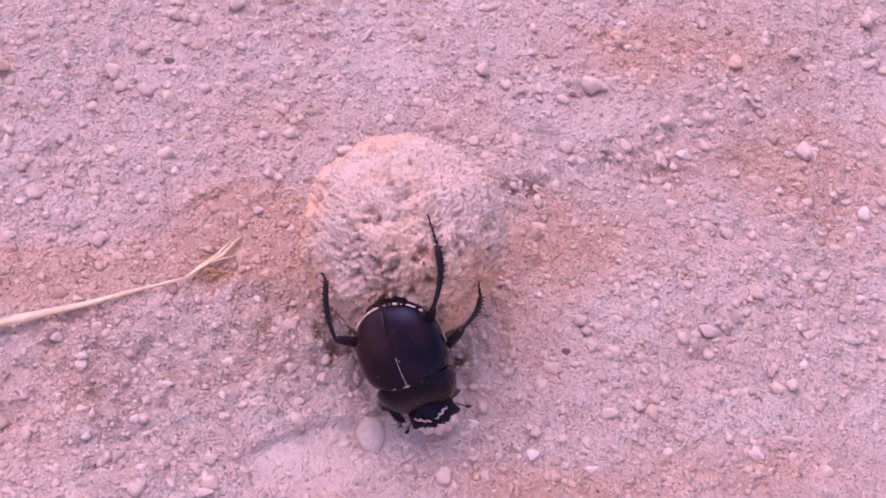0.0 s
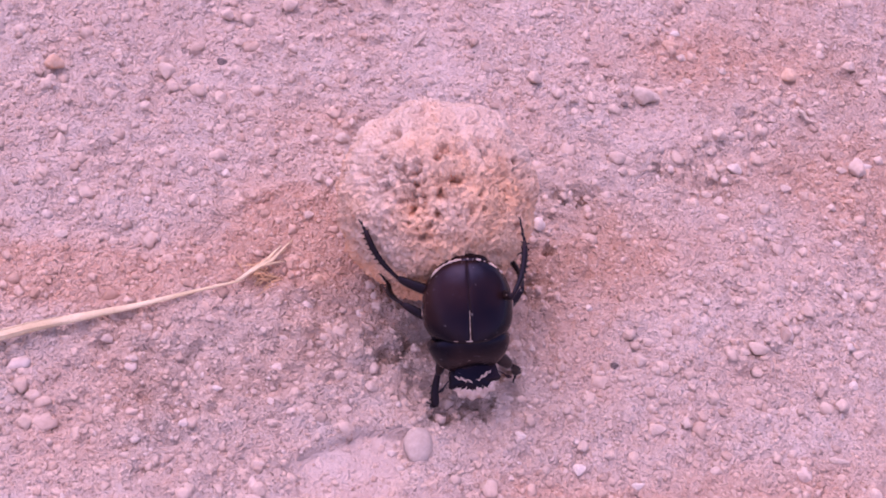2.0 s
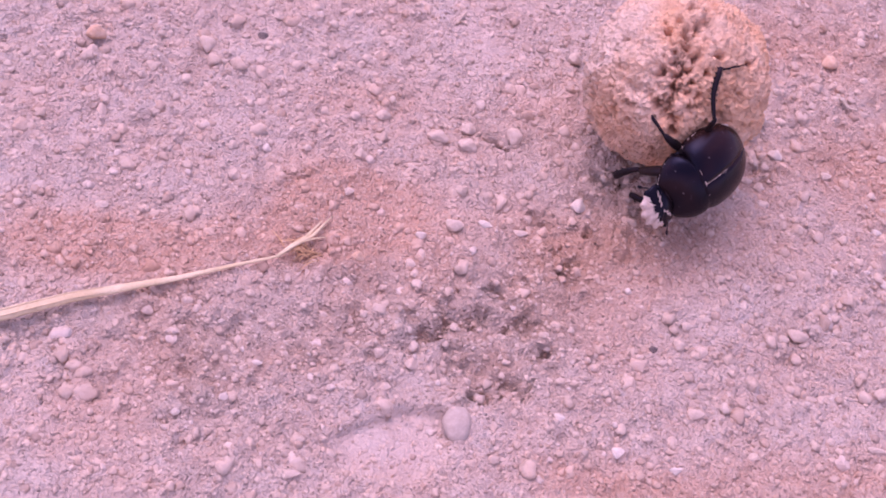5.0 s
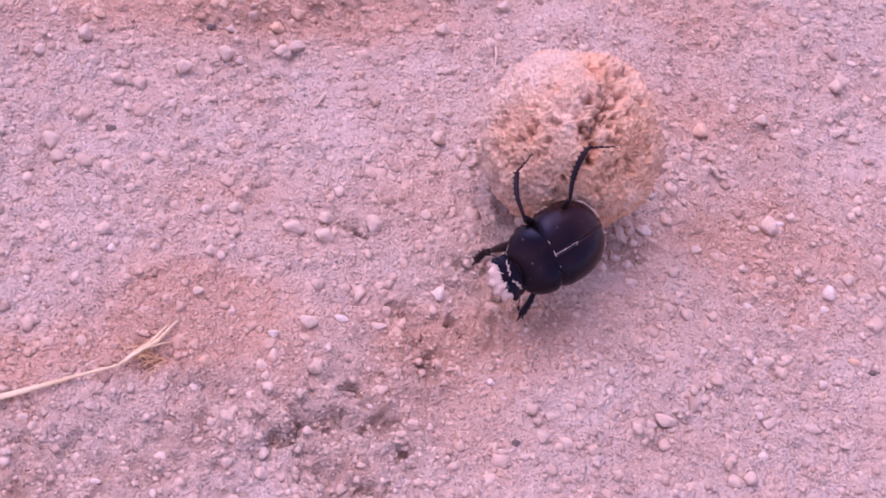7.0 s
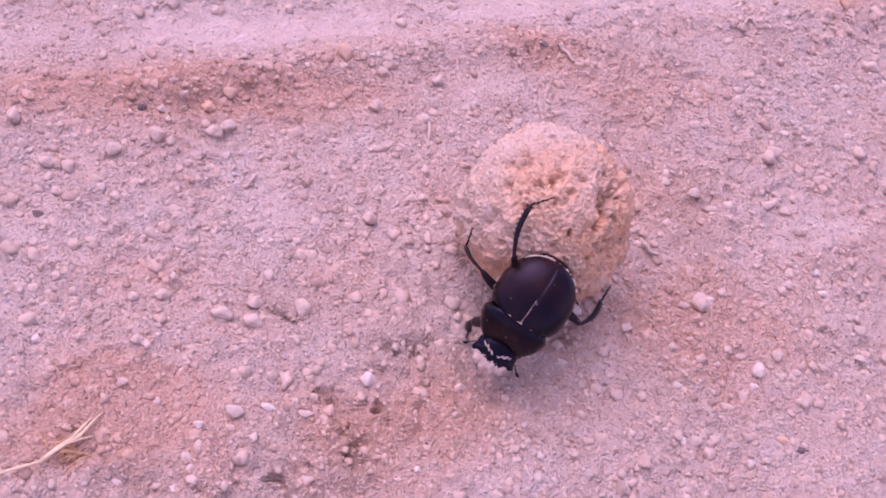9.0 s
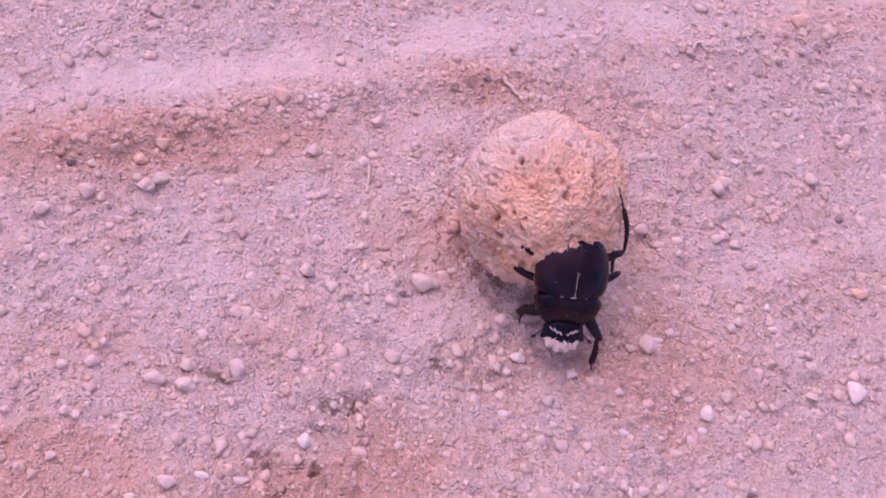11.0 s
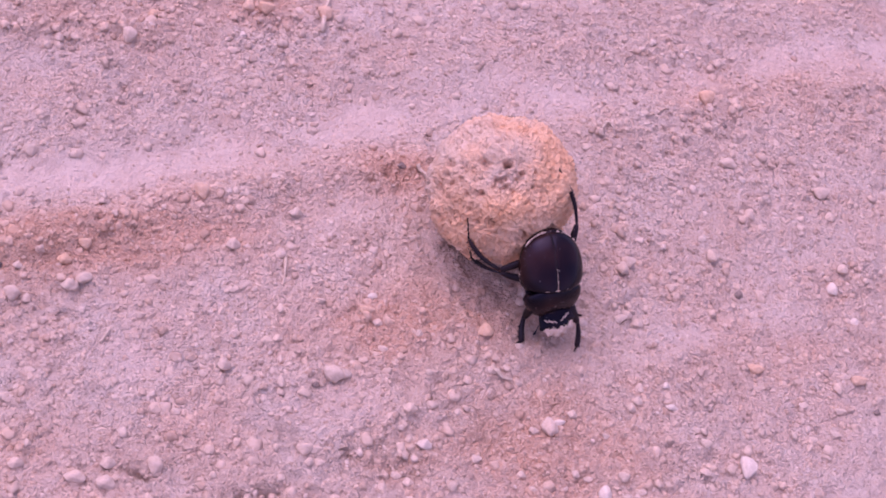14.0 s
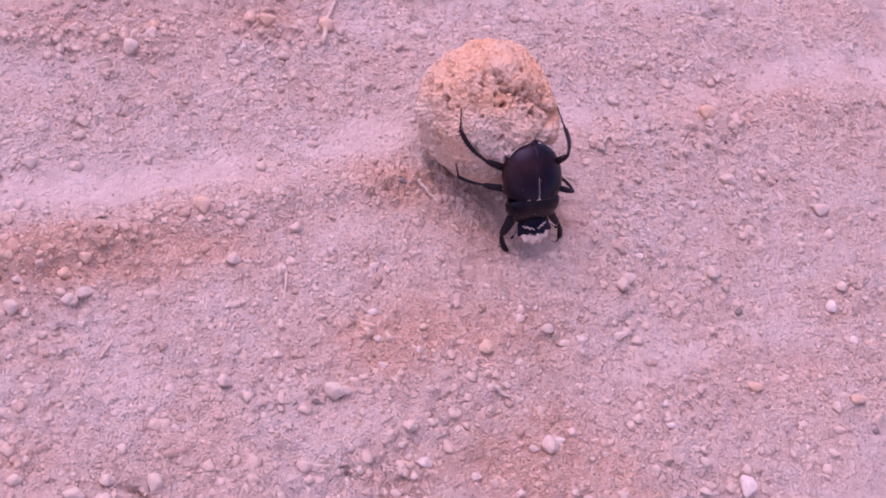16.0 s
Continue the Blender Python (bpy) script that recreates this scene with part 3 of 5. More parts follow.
def dung_ball():
    bm = bmesh.new()
    bmesh.ops.create_icosphere(bm, subdivisions=7, radius=1.0)
    d = np.array([v.co for v in bm.verts])
    d /= np.linalg.norm(d, axis=1)[:, None]
    def field(size, dx=0.0):
        shift = Vector((dx, 0.6 * dx, -dx))
        return np.array([noise.noise(v.co * size + shift) for v in bm.verts])

    bump = (1.5 * field(1.7) + 1.0 * field(3.6, 3.0) + 0.5 * field(7.5) + 0.34 * field(15) + 0.38 * field(30) + 0.5 * field(58) + 0.55 * field(110))
    torn = np.clip(field(5, 11.0) + 0.45 * field(19, 4.0) - 0.22, 0, 0.6)
    bump -= 2.2 * torn + 1.1 * np.clip(field(23, 8.0) + 0.5 * field(50, 2.0) - 0.4, 0, 0.5)
    wob = np.array([noise.noise(v.co * 9 + Vector((5, 2, 1))) for v in bm.verts])
    ragged = np.clip(0.25 + 1.5 * field(14, 6.0) + 1.0 * field(31, 1.0) + 0.6 * field(63, 3.0), 0, 1)
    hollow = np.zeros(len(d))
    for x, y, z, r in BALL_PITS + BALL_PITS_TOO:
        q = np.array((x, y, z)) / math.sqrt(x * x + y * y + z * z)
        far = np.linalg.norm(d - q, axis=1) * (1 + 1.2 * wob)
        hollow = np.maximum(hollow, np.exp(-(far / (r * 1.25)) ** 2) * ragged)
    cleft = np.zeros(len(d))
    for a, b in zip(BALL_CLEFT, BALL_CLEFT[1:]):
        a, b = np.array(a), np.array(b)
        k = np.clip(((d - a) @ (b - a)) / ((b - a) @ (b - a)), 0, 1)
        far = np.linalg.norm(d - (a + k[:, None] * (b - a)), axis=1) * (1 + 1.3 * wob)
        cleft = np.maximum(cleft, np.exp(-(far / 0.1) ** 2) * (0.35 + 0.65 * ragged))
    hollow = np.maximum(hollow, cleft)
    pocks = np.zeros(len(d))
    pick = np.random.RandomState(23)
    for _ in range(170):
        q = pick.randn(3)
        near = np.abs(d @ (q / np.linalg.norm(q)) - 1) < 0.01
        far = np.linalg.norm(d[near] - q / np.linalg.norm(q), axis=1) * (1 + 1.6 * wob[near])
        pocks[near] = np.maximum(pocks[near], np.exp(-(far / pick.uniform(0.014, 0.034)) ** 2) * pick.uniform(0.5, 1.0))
    fresh = 0.52 + 0.3 * field(2.6, 7.0)
    for spots, gain in ((BALL_FRESH_AND_BOUNCE, 0.5), (BALL_DUSTY_AND_SKYLIT, -0.65)):
        near = np.zeros(len(d))
        for x, y, z, r in spots:
            near = np.maximum(near, np.exp(-(np.linalg.norm(d - np.array((x, y, z)), axis=1) * (1 + 0.5 * wob) / r) ** 2))
        fresh = fresh + gain * near
    dent = np.exp(-(np.linalg.norm(d - np.array((0.12, 0.12, -0.98)), axis=1) / 0.42) ** 2)
    co = d * (BALL_R + 0.0001 - 0.0021 * dent + 0.001 * bump - 0.0016 * hollow - 0.0032 * cleft - 0.0015 * pocks)[:, None]
    for v, c in zip(bm.verts, co):
        v.co = c
    ob = part("dung_ball", bm, DUNG)
    # hollow also carries the shade that the material paints into the recesses
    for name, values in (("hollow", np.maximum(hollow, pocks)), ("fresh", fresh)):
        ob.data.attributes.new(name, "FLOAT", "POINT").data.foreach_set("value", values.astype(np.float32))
    return tagged(ob, "rough orange-brown dung ball dusted with soil", "dung ball")


def ball_rows():
    """The ball rolls over the ground without slipping."""
    q, rows, last = Matrix.Identity(3), [], None
    for t, x, y in BALL_ROWS:
        c = Vector((x, y, BALL_R))
        if last:
            steps = 4 if t - last[0] > 1 else 1
            for k in range(1, steps + 1):
                p = last[1].lerp(c, k / steps)
                d = (c - last[1]) / steps
                if d.length > 1e-6:
                    q = Matrix.Rotation(d.length / BALL_R, 3, Vector((-d.y, d.x, 0))) @ q
                rows.append((last[0] + (t - last[0]) * k / steps, Matrix.Translation(p) @ q.to_4x4()))
        else:
            rows.append((t, Matrix.Translation(c)))
        last = (t, c)
    return rows


ball = dung_ball()

# ---------------------------------------------------------------- beetle
BEETLE_ROWS = [
    (0, 0.0047, -0.0522, 0.0168, -124.6, 37.8, 46.4),
    (0.5, 0.0065, -0.0491, 0.0176, -137.0, 47.2, 31.5),
    (1, 0.0066, -0.0471, 0.0168, -139.5, 46.9, 29.5),
    (1.5, 0.0032, -0.0416, 0.0176, -140.5, 44.5, 22.8),
    (2, 0.0023, -0.0408, 0.0182, -145.2, 44.3, 16.7),
    (2.5, 0.0008, -0.0382, 0.0176, -143.6, 45.5, 13.4),
    (3, 0.0033, -0.0273, 0.0148, -147.6, 43.6, -5.2),
    (5.5, 0.0315, 0.0144, 0.0188, -215.0, 8.0, -46.0),
    (6, 0.0306, 0.0153, 0.0187, -216.0, 8.0, -40.0),
    (6.5, 0.0285, 0.0143, 0.0182, -217.5, 8.0, -38.0),
    (7, 0.0277, 0.0132, 0.0180, -215.0, 9.0, -33.0),
    (7.5, 0.0267, 0.0127, 0.0184, -214.0, 12.0, -37.0),
    (8, 0.0275, 0.0147, 0.0177, -206.2, 32.0, -29.9),
    (8.5, 0.0353, 0.0229, 0.0217, -227.1, 28.0, -36.7),
    (9, 0.0359, 0.0236, 0.0189, -197.9, 42.0, -13.6),
    (9.5, 0.0368, 0.0244, 0.0168, -161.6, 55.1, 5.0),
    (10, 0.0406, 0.0340, 0.0186, -159.5, 49.1, 5.6),
    (12.5, 0.0715, 0.0753, 0.0171, -160.5, 40.0, 5.4),
    (13, 0.0717, 0.0784, 0.0192, -147.5, 47.0, 16.6),
    (13.5, 0.0712, 0.0848, 0.0184, -141.8, 42.8, 21.4),
    (14, 0.0692, 0.0940, 0.0181, -146.1, 42.8, 8.7),
    (14.5, 0.0660, 0.1030, 0.0147, -146.0, 34.7, 3.5),
    (15, 0.0596, 0.1121, 0.0201, -142.9, 50.5, 6.5),
    (15.5, 0.0591, 0.1208, 0.0196, -141.9, 49.8, 4.7),
    (16, 0.0567, 0.1273, 0.0191, -144.6, 46.9, 6.9),
]
MM = 0.975e-3
COLLAR_JOINT = Vector((0, 2.5, 0)) * 1e-3
HEAD_JOINT = Vector((0, 8.8, -0.9)) * 1e-3


def beetle_pose(x, y, z, heading, dip, lean):
    return (Matrix.Translation((x, y, z)) @ Matrix.Rotation(radians(heading), 4, "Z")
            @ Matrix.Rotation(radians(-dip), 4, "X") @ Matrix.Rotation(radians(lean), 4, "Y"))


def oval(y, y0, y1, w, power=2.4):
    u = min(abs((2 * y - y0 - y1) / (y1 - y0)), 1.0)
    return w * max(1 - u ** power, 0.0006) ** (1 / power)


def case_width(y):
    return oval(y, -14.2, 7.2, 9.1, 2.25) * (1 - 0.13 * max(0.0, (y + 1.2) / 3.5) ** 2)


def collar_width(v):
    """Half width of the fore body from its hind edge to its front."""
    return 8.4 * (1 - (0.87 * v) ** 2.3) ** 0.6 * (0.9 + 0.1 * math.sin(min(v / 0.2, 1) * math.pi / 2))


def case_top(y):
    return oval(y, -14.2, 8.0, 6.0, 2.1)


def wing_case(root, side):
    """One wing case: a domed half shell with faint lengthwise grooves."""
    bm, rings = bmesh.new(), []
    for y in [-14.15, -14.0, -13.7] + list(np.linspace(-13.2, 2.3, 30)):
        w, h = case_width(y), case_top(y)
        ring = []
        for k in range(23):
            a = (math.pi / 2) * (k / 22) ** 0.95
            c, s = math.sin(a), math.cos(a)
            groove = 0.03 * abs(math.sin(k / 22 * math.pi * 6)) ** 0.5
            ring.append((side * (0.015 + (w - 0.015) * c ** 0.92), y - 0.5 * (c ** 2) * (y > 1.5), h * s ** 0.86 + groove * s))
        ring += [(side * w * 0.97, y, -0.55), (side * w * 0.6, y, -0.9), (side * 0.07, y, -0.9)]
        rings.append([Vector(p) * MM for p in ring])
    loft(bm, rings)
    return part("wing_case", bm, SHELL, root)


def pronotum(root):
    bm, rings = bmesh.new(), []
    for i in range(19):
        v = i / 18
        y = 1.9 + 6.7 * v
        w = collar_width(v)
        h = 5.5 * (1 - v ** 2.0 * 0.72) - 0.5 * (1 - min(v / 0.08, 1)) - 0.4 * max(0, v - 0.94) / 0.06
        ring = []
        for k in range(33):
            a = math.pi * k / 32
            c, s = math.cos(a), math.sin(a)
            x = w * math.copysign(abs(c) ** 0.9, c)
            tooth = 0.16 * (k in (0, 32)) * math.sin(i * 2.4)
            bend = 1.0 * abs(c) ** 2.2 * v - 0.9 * (1 - abs(c) ** 2) * (1 - v) ** 2
            ring.append((x + math.copysign(tooth, c), y + bend, h * s ** 0.8 - 0.3 - 0.9 * v * v))
        ring += [(-w * 0.9, y, -1.1), (-w * 0.45, y, -2.2), (0, y, -2.6), (w * 0.45, y, -2.2), (w * 0.9, y, -1.1)]
        rings.append([Vector(p) * MM for p in ring])
    loft(bm, rings)
    return part("pronotum", bm, SHELL, root)


def trunk(root):
    """The underside: belly, breast and the plate at the tail."""
    bm, rings = bmesh.new(), []
    for y in np.linspace(-13.6, 8.9, 20):
        w, l = oval(y, -14.0, 9.3, 7.8, 2.4), oval(y, -14.4, 10.2, 3.4, 2.2)
        rings.append([Vector((w * math.cos(a), y, -0.4 - l * abs(math.sin(a)) if math.sin(a) < 0 else -0.4 + 0.7 * math.sin(a))) * MM
                      for a in [2 * math.pi * k / 20 for k in range(20)]])
    loft(bm, rings)
    part("belly", bm, LEG_SHELL, root)
    bm = bmesh.new()
    bmesh.ops.create_uvsphere(bm, u_segments=20, v_segments=12, radius=1.0)
    for v in bm.verts:
        v.co = Vector((v.co.x * 4.6, -12.9 + v.co.y * 1.9, -0.5 + v.co.z * 2.6)) * MM
    part("tail_plate", bm, SHELL, root)


def head_radius(a):
    """The outline of the head shield, with its six blunt teeth in front."""
    teeth = 0.0
    for mid in (20, 52, 78, 102, 128, 160):
        teeth = max(teeth, 0.75 * math.exp(-((a - mid) / 8.5) ** 2))
    return 5.3 + teeth - 0.35 * abs(math.cos(radians(a)))


def head_top(u, a):
    return 1.5 * (1 - u ** 2) - 0.5 * u ** 2 * max(0.0, math.sin(radians(a)))


def head(root):
    bm = bmesh.new()
    angles = [5 * k for k in range(72)]
    layers = []
    for u, drop in ((0.0, 0), (0.25, 0), (0.5, 0), (0.72, 0), (0.88, 0), (0.97, 0), (1.0, 0.15), (0.98, 0.5), (0.7, 1.4), (0.0, 1.9)):
        ring = []
        for a in angles:
            r = head_radius(a) * u
            p = Vector((r * math.cos(radians(a)) * 1.02, 1.6 + r * math.sin(radians(a)) * 0.92, head_top(min(u, 1), a) - drop))
            ring.append(p * MM)
        layers.append(ring)
    loft(bm, layers, close=True, cap=False)
    bmesh.ops.remove_doubles(bm, verts=bm.verts, dist=1e-6)
    turn = part("head", bm, SHELL, root, "black toothed head shield")
    # pale earth caked along the front edge
    bm = bmesh.new()
    rows = []
    for a in [28 + 3.2 * k for k in range(39)]:
        n1 = noise.noise(Vector((a * 0.11, 3.1, 0)))
        inner = 0.52 + 0.28 * n1 - 0.05 * math.sin(a * 0.9) + 0.3 * (abs(a - 84) / 62) ** 2
        ring = []
        for k in range(6):
            u = inner + (1.0 - inner) * k / 5
            r = head_radius(a) * u
            lift = 0.13 * math.sin(math.pi * min(max(k, 0.4), 4.4) / 5) + 0.06 * noise.noise(Vector((a * 0.3, k * 0.8, 2)))
            ring.append(Vector((r * math.cos(radians(a)) * 1.02, 1.6 + r * math.sin(radians(a)) * 0.92, head_top(u, a) + lift)) * MM)
        ring.append(Vector((ring[5].x * 1.01, ring[5].y * 1.012, ring[5].z - 0.45 * MM)))
        ring.append(Vector((ring[0].x, ring[0].y, ring[0].z - 0.4 * MM)))
        rows.append(ring)
    loft(bm, rows)
    part("dust_crust", bm, CRUST, turn, "caked pale pinkish dust")
    for s in (-1, 1):
        bm = bmesh.new()
        pts = []
        for k in range(9):
            x, y = 0.5 + 0.4 * k, 1.0 - 0.18 * k + 0.3 * math.sin(k * 2.1 + s)
            pts.append(Vector((s * x, 1.6 + y, 1.5 * (1 - (x * x + y * y) / 28) + 0.03)) * MM)
        tube(bm, pts, [v * MM for v in (0.05, 0.2, 0.12, 0.28, 0.16, 0.3, 0.12, 0.18, 0.05)], 7, 0.45, 0.6)
        part("dust_patch", bm, CRUST, turn, "smear of pale dust")
        bm = bmesh.new()
        bmesh.ops.create_uvsphere(bm, u_segments=12, v_segments=8, radius=0.55 * MM)
        bmesh.ops.translate(bm, verts=bm.verts, vec=Vector((s * 4.0, 0.2, 0.35)) * MM)
        part("eye", bm, EYE, turn)
        bm = bmesh.new()
        pts = [Vector(p) * MM for p in ((s * 3.9, 1.5, -0.6), (s * 5.4, 2.2, -0.5), (s * 6.4, 3.1, -0.6), (s * 6.9, 3.6, -0.6), (s * 7.6, 3.9, -0.7))]
        tube(bm, pts, [v * MM for v in (0.16, 0.13, 0.14, 0.42, 0.2)], 8, 0.7)
        part("antenna", bm, LEG_SHELL, turn)
    return turn


def dust_lines(root, collar):
    """Pale dust caught in the seams and along the rims."""
    def line(points, thick, gaps, seed, under=None):
        bm = bmesh.new()
        run = []
        for i, p in enumerate(points + [None]):
            n1 = noise.noise(Vector((i * 0.37, seed, 0)))
            if p is not None and n1 > gaps:
                run.append((Vector(p) * MM, thick * (0.55 + 1.1 * max(0, n1 - gaps)) * MM))
                continue
            if len(run) > 1:
                tube(bm, [q for q, _ in run], [run[0][1] * 0.3] + [r for _, r in run[1:-1]] + [run[-1][1] * 0.3], 6, 0.6, 0.5)
            run = []
        return part("dust_line", bm, CRUST, under or root, "thin line of pale dust")

    back = []
    for k in range(70):
        x = -7.1 + 14.2 * k / 69
        u = abs(x) / 9.1
        y = -14.2 + 10.7 * (1 - (1 - min(u, 0.98) ** 2.25) ** (1 / 2.25)) + 0.25
        back.append((x, y, case_top(y) * (1 - min(1, (abs(x) / case_width(y))) ** 2.2) ** 0.45 + 0.12))
    line(back, 0.25, -0.3, 1.3)
    line([(0.0, y, case_top(y) - 0.02) for y in np.linspace(-4.6, 1.7, 26)], 0.06, -0.45, 4.1)
    seam = []
    for k in range(64):
        a = radians(-84 + 168 * k / 63)
        c, q = abs(math.sin(a)), math.cos(a)
        seam.append((math.copysign(case_width(2.1) * c ** 0.92, a), 1.75 - 0.5 * c * c, case_top(2.1) * q ** 0.86 + 0.1))
    line(seam, 0.085, -0.12, 7.7)
    for s in (-1, 1):
        line([(s * (collar_width(v) - 0.05), 1.9 + 7.6 * v, 0.1 - 0.9 * v * v) for v in np.linspace(0.15, 0.98, 24)], 0.13, -0.05, 2.2 + s, collar)
        line([(s * (case_width(y) - 0.02), y, 0.5) for y in np.linspace(-8, 1.6, 34)], 0.12, 0.0, 5.5 + s)


def femur(root, length, thick):
    bm = bmesh.new()
    pts = [Vector((0.25 * math.sin(math.pi * k / 8), length * k / 8, 0)) * 1e-3 for k in range(9)]
    shape = (0.55, 0.85, 1.0, 1.0, 0.95, 0.9, 0.82, 0.72, 0.45)
    tube(bm, pts, [thick * v * 1e-3 for v in shape], 10, 0.7)
    return part("femur", bm, LEG_SHELL, root)


def tibia(root, length, thick, teeth, bow=0.9):
    """The shin: slightly bowed, wider to its end, with a row of spines."""
    bm = bmesh.new()
    line = lambda v: Vector((-bow * math.sin(math.pi * v), length * v, 0))
    pts = [line(k / 10) * 1e-3 for k in range(11)]
    shape = (0.6, 0.72, 0.8, 0.86, 0.9, 0.95, 1.0, 1.02, 1.05, 1.0, 0.7)
    tube(bm, pts, [thick * v * 1e-3 for v in shape], 8, 0.75)
    for k in range(teeth):
        v = 0.35 + 0.6 * k / max(teeth - 1, 1)
        for s in (-1, 1):
            p = line(v)
            size = thick * (0.75 if teeth < 5 else 1.0) * (1 if s < 0 or teeth < 5 else 0.7)
            if teeth < 5 and s > 0:
                continue
            tip = p + Vector((s * (thick * 0.7 + size), size * 0.9, 0.1))
            tube(bm, [p * 1e-3, (p * 0.4 + tip * 0.6) * 1e-3, tip * 1e-3], [thick * 0.5e-3, thick * 0.32e-3, thick * 0.06e-3], 5, 0.8)
    return part("tibia", bm, LEG_SHELL, root)


def tarsus(root, length, thick):
    bm = bmesh.new()
    for k in range(5):
        y0, y1 = length * k / 5, length * (k + 0.92) / 5
        w = thick * (1 - 0.1 * k)
        tube(bm, [Vector((0.05 * (-1) ** k, y, 0)) * 1e-3 for y in (y0, y0 * 0.3 + y1 * 0.7, y1)], [w * 0.6e-3, w * 1.0e-3, w * 0.75e-3], 7, 0.8)
    for s in (-1, 1):
        tube(bm, [Vector(p) * 1e-3 for p in ((0, length * 0.97, 0), (s * 0.22, length * 1.05, -0.05), (s * 0.3, length * 1.12, -0.25))],
             [0.1e-3, 0.07e-3, 0.02e-3], 5)
    return part("tarsus", bm, LEG_SHELL, root)


def leg(root, hip, lengths, thick, teeth):
    f, t, s = lengths
    return hip, (femur(root, f, thick * 1.75), tibia(root, t, thick, teeth, 0.9 if teeth > 4 else 0.4), tarsus(root, s, 0.34))


def beetle():
    root = tagged(new("dung_beetle"), "black dung beetle with dusty edges pushing the ball", "beetle")
    for side in (-1, 1):
        wing_case(root, side)
    collar = pronotum(root)
    trunk(root)
    dust_lines(root, collar)
    return root, collar


bug, collar_part = beetle()
head_part = head(bug)
HR_LEG = leg(bug, (5.5, -6.5, -1.5), (8.5, 11.3, 5.8), 0.62, 7)
HL_LEG = leg(bug, (-5.5, -6.5, -1.5), (8.5, 11.3, 5.8), 0.62, 7)
MR_LEG = leg(bug, (6.0, -1.0, -1.8), (7.5, 10.2, 4.8), 0.58, 6)
ML_LEG = leg(bug, (-6.0, -1.0, -1.8), (7.5, 10.2, 4.8), 0.58, 6)
FR_LEG = leg(bug, (5.0, 5.6, -1.2), (8.0, 7.0, 2.0), 0.85, 4)
FL_LEG = leg(bug, (-5.0, 5.6, -1.2), (8.0, 7.0, 2.0), 0.85, 4)


def aim(a, b, out):
    """A pose at a whose y axis points to b and whose x axis lies towards out."""
    y = (b - a).normalized()
    x = (out - y * out.dot(y)).normalized()
    m = Matrix((x, y, x.cross(y))).transposed().to_4x4()
    return Matrix.Translation(a) @ m


def collar_turn(turn):
    """The fore body turns half as far as the head, round its hind edge."""
    return Matrix.Translation(COLLAR_JOINT) @ Matrix.Rotation(radians(turn / 2), 4, "Z") @ Matrix.Translation(-COLLAR_JOINT)


def walk_head(ob, collar, rows):
    walk(collar, [(t, collar_turn(turn)) for t, turn, dip in rows])
    walk(ob, [(t, collar_turn(turn) @ Matrix.Translation(HEAD_JOINT) @ Matrix.Rotation(radians(turn / 2), 4, "Z") @ Matrix.Rotation(radians(-dip), 4, "X"))
              for t, turn, dip in rows])


def walk_leg(parts, rows):
    hip, (f, t, s) = parts
    hip = Vector(hip) * 1e-3
    side = Vector((math.copysign(1, hip.x), 0, 0))
    keys = ([], [], [])
    for time, *v in rows:
        knee, end, tip = (Vector(v[i:i + 3]) * 1e-3 for i in (0, 3, 6))
        keys[0].append((time, aim(hip, knee, Vector((0, 1, 0)))))
        keys[1].append((time, aim(knee, end, -side + Vector((0, 0, 0.3)))))
        keys[2].append((time, aim(end, tip, side)))
    for ob, rows_of in zip((f, t, s), keys):
        walk(ob, rows_of)


